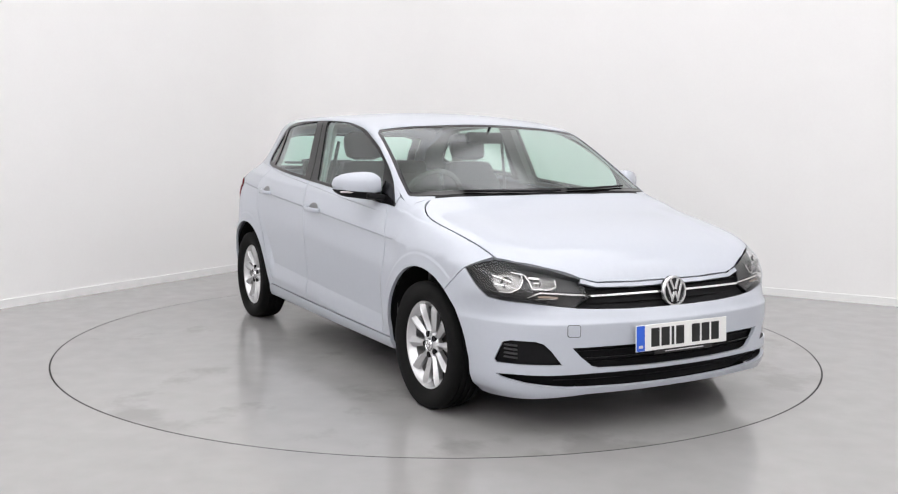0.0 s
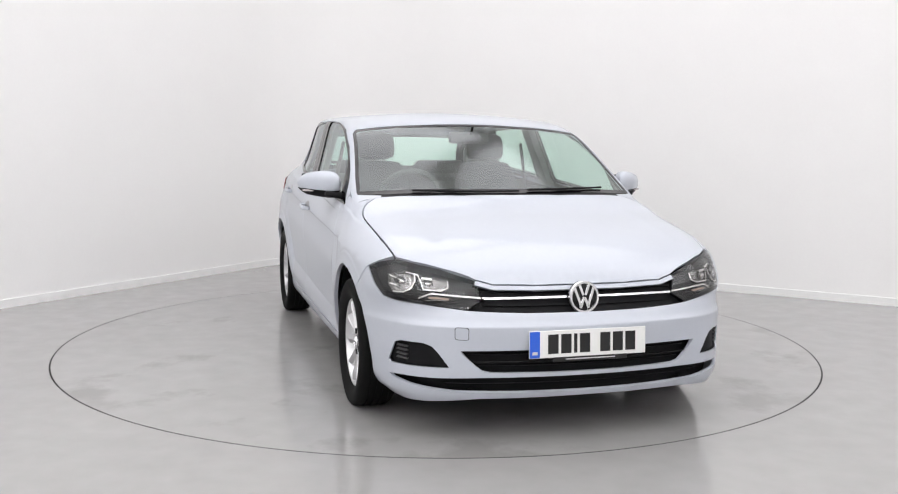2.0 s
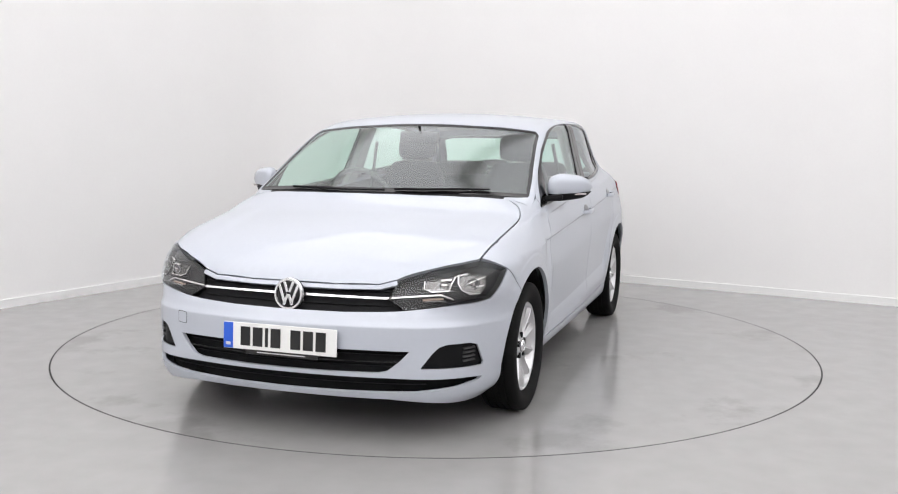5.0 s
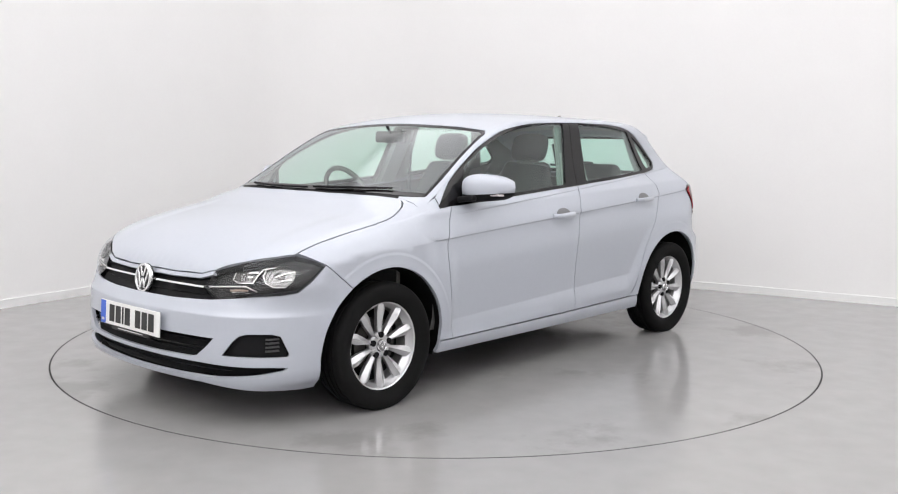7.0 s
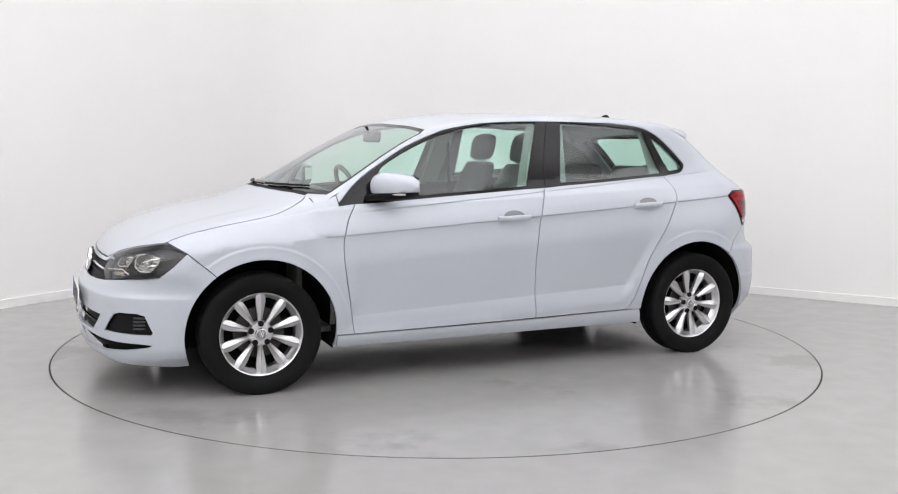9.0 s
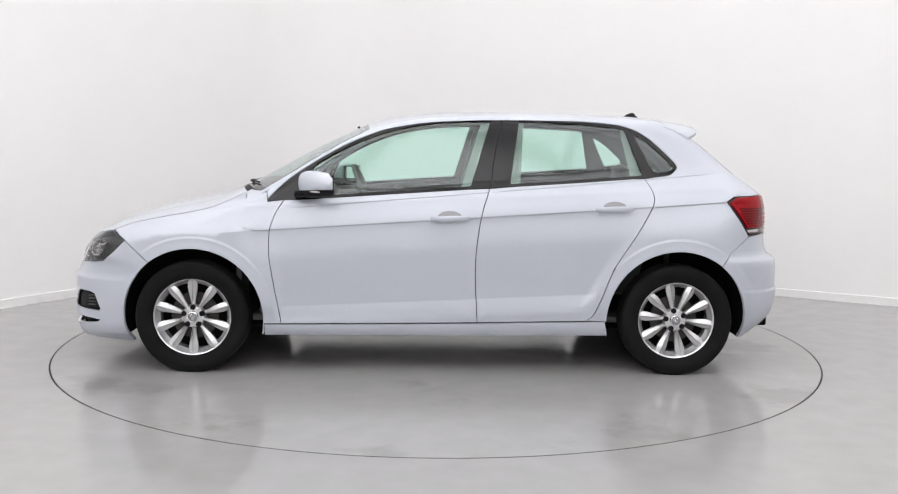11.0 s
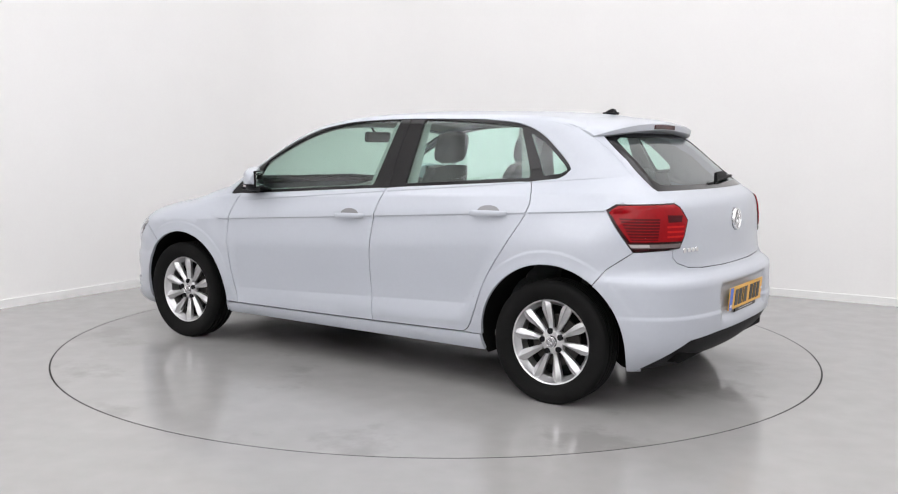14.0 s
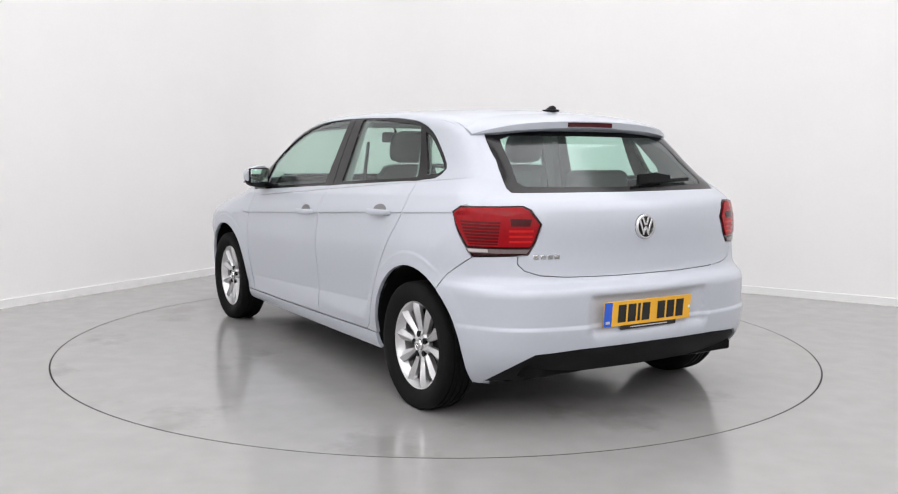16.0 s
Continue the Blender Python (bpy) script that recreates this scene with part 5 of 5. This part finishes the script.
box(bm, (0.50, 0.98, 0.05), pose(1.72, 0, 0.20), 0.01)
box(bm, (0.85, 0.98, 0.05), pose(-1.32, 0, 0.26), 0.01)
box(bm, (0.25, 1.25, 0.05), pose(-1.72, 0, 0.255), 0.01)
# Low slab, unseen, added to block light and darken the floor below.
box(bm, (2.1, 0.80, 0.05), pose(-0.05, 0, 0.185), 0.02)
cyl(bm, 0.09, 0.45, pose(-1.55, 0.30, 0.235, 90, 0, 0), 16)
part("underbody", bm, LINER, car, "dark underbody with a low slab added to block light")
# ---- the cabin ----
trim_poly = [(0.93, 0.30), (0.93, 0.895), (0.3, 0.940), (-0.3, 0.980), (-0.9, 1.022), (-1.25, 1.05), (-1.30, 0.80), (-0.9, 0.70), (-0.85, 0.30)]
both("door_trim", [sheet(trim_poly, from_side, size=0.08, gap=0, lift=-0.055, depth=0)], DASH, car)
liner = [(0.33, 0.0), (0.30, 0.50), (-1.28, 0.48), (-1.32, 0.0)]
panel("headliner", [sheet(mirrored([(0.33, 0.0)]) and liner + [(x, -y) for x, y in liner[::-1] if y > 0], from_top, size=0.08, gap=0, lift=-0.035, depth=0)], HEADLINER, car)
bm = bmesh.new()
box(bm, (2.2, 1.40, 0.03), pose(-0.1, 0, 0.27), 0.005)
box(bm, (0.03, 1.40, 0.62), pose(1.06, 0, 0.58), 0.005)
box(bm, (0.03, 1.05, 0.62), pose(-1.30, 0, 0.58), 0.005)
part("cabin_floor", bm, DASH, car)

bm = bmesh.new()
rows = []
for y in np.linspace(-0.70, 0.70, 21):
    bow = 0.10 * (y / 0.7) ** 2
    hood = 0.045 * math.exp(-(((y + 0.36) / 0.16) ** 4))
    rows.append([(1.06 - bow, y, 0.55), (1.05 - bow, y, 0.915 - 0.02 * (y / 0.7) ** 2), (0.86, y, 0.925), (0.70, y, 0.915 + hood), (0.64, y, 0.895 + hood), (0.66, y, 0.80), (0.70, y, 0.62), (0.78, y, 0.52)])
loft(bm, rows)
dash = part("dashboard", bm, DASH, car, "dark grey dashboard", angle=50)
bm = bmesh.new()
box(bm, (0.03, 0.24, 0.15), pose(0.655, 0.0, 0.83, 0, -10, 0), 0.006)
part("centre_screen", bm, GLOSSBLACK, dash)

bm = bmesh.new()
n = 40
rim = [(0.0, 0.180 * math.cos(2 * math.pi * i / n), 0.180 * math.sin(2 * math.pi * i / n)) for i in range(n + 1)]
tube(bm, rim, 0.015, 10)
box(bm, (0.05, 0.13, 0.11), pose(0.012, 0, 0), 0.02)
box(bm, (0.018, 0.36, 0.028), pose(0.008, 0, 0.005), 0.005)
box(bm, (0.018, 0.04, 0.17), pose(0.008, 0, -0.09), 0.005)
bm.transform(pose(0.45, -0.36, 0.90, 0, 24, 0))
part("steering_wheel", bm, DASH, car, "dark steering wheel")


def seat(y, shift):
    bm = bmesh.new()
    rows = []
    for t in np.linspace(0, 1, 12):
        x = shift - 0.36 - 0.22 * t
        z = 0.50 + 0.60 * t
        w = 0.245 - 0.055 * t**2 - 0.03 * max(0, t - 0.85) / 0.15
        d = 0.065 - 0.02 * t
        ring = []
        for a in np.linspace(0, 2 * math.pi, 20, endpoint=False):
            c, s = math.cos(a), math.sin(a)
            r = 1 / (abs(c) ** 3.5 + abs(s) ** 3.5) ** (1 / 3.5)
            dip = 0.022 * math.exp(-((s * r / 0.55) ** 2)) if c > 0 else 0
            ring.append((x + c * r * d - dip, y + s * r * w, z + (0.0 if t < 1 else -0.0) - 0.02 * abs(s) ** 3 * t))
        rows.append(ring)
    loft(bm, rows)
    ob = part("front_seat", bm, FABRIC, car, "charcoal fabric front seat")
    bm = bmesh.new()
    box(bm, (0.50, 0.50, 0.15), pose(shift - 0.12, y, 0.48, 0, -6, 0), 0.05, 3)
    part("cushion", bm, FABRIC, ob)
    bm = bmesh.new()
    rows = []
    for t in np.linspace(-1, 1, 11):
        q = (1 - abs(t) ** 3) ** 0.4
        rows.append([(shift - 0.60 - 0.02 * t + 0.048 * q * c * r + 0.0, y + 0.128 * (0.55 + 0.45 * q) * s * r, 1.195 + 0.088 * t) for c, s, r in ((math.cos(a), math.sin(a), 1 / (abs(math.cos(a)) ** 3 + abs(math.sin(a)) ** 3) ** (1 / 3)) for a in np.linspace(0, 2 * math.pi, 20, endpoint=False))])
    loft(bm, rows)
    rest = part("headrest", bm, FABRIC, ob)
    for s in (-1, 1):
        bm = bmesh.new()
        tube(bm, [(shift - 0.575, y + s * 0.05, 1.04), (shift - 0.59, y + s * 0.05, 1.14)], 0.006)
        part("post", bm, CHROME, ob)


seat(0.36, 0.21)
seat(-0.36, 0.13)
bm = bmesh.new()
box(bm, (0.16, 1.18, 0.55), pose(-1.12, 0, 0.72, 0, -16, 0), 0.05, 3)
bench = part("rear_seat", bm, FABRIC, car, "charcoal fabric rear bench")
bm = bmesh.new()
box(bm, (0.50, 1.20, 0.16), pose(-0.85, 0, 0.48, 0, -4, 0), 0.05, 3)
part("cushion", bm, FABRIC, bench)
for y in (0.29, -0.29):
    bm = bmesh.new()
    box(bm, (0.10, 0.40, 0.17), pose(-1.20, y, 1.005, 0, -10, 0), 0.049, 4)
    part("headrest", bm, FABRIC, bench)
bm = bmesh.new()
box(bm, (0.46, 1.08, 0.02), pose(-1.46, 0, 0.955, 0, 0, 0), 0.005)
part("parcel_shelf", bm, DASH, car)
bm = bmesh.new()
box(bm, (0.035, 0.235, 0.065), pose(0.43, -0.01, 1.25, 0, -6, 0), 0.014, 3)
im = part("interior_mirror", bm, BLACK, car, "black interior mirror")
bm = bmesh.new()
tube(bm, [(0.44, 0, 1.27), (0.47, 0, 1.31)], 0.008)
part("stem", bm, BLACK, im)
for k in (1, -1):
    bm = bmesh.new()
    q = [on_side(x, z, -0.05) for x, z in ((-0.24, 0.98), (-0.30, 1.20), (-0.325, 1.34))]
    loft(bm, [[(p.x + dx, k * (p.y + dy), p.z) for dx, dy in ((0.07, 0.02), (0.06, -0.02), (-0.06, -0.02), (-0.07, 0.02))] for p in q])
    pil = part("pillar_trim", bm, HEADLINER, car, angle=60)
    bm = bmesh.new()
    tube(bm, [(-0.32, k * 0.59, 1.22), (-0.35, k * 0.64, 0.95), (-0.38, k * 0.65, 0.60)], 0.011, 6)
    part("seat_belt", bm, FABRIC, pil)


# ---- what moves ----
TURN = [(0.0, -60.99), (0.5, -61.80), (1.0, -64.24), (1.5, -68.16), (2.0, -74.02), (2.5, -79.69), (3.0, -85.90), (3.5, -91.70), (4.0, -97.84), (4.5, -103.44),
        (7.0, -133.05), (7.5, -138.74), (8.0, -144.81), (8.5, -150.45), (9.0, -156.57), (11.5, -185.20), (12.0, -191.32), (12.5, -196.96), (13.0, -203.02),
        (13.5, -208.73), (14.0, -214.86), (14.5, -220.59), (15.0, -226.71), (15.5, -232.47), (16.0, -238.65)]


def motions():
    """The turntable turns clockwise and carries the car."""
    walk(turntable, [(t, pose(0, 0, 0, 0, 0, a)) for t, a in TURN])
    walk(car, [(t, pose(0, 0, 0, 0, 0, a) @ pose(0.0242, 0.049, 0)) for t, a in TURN])


motions()
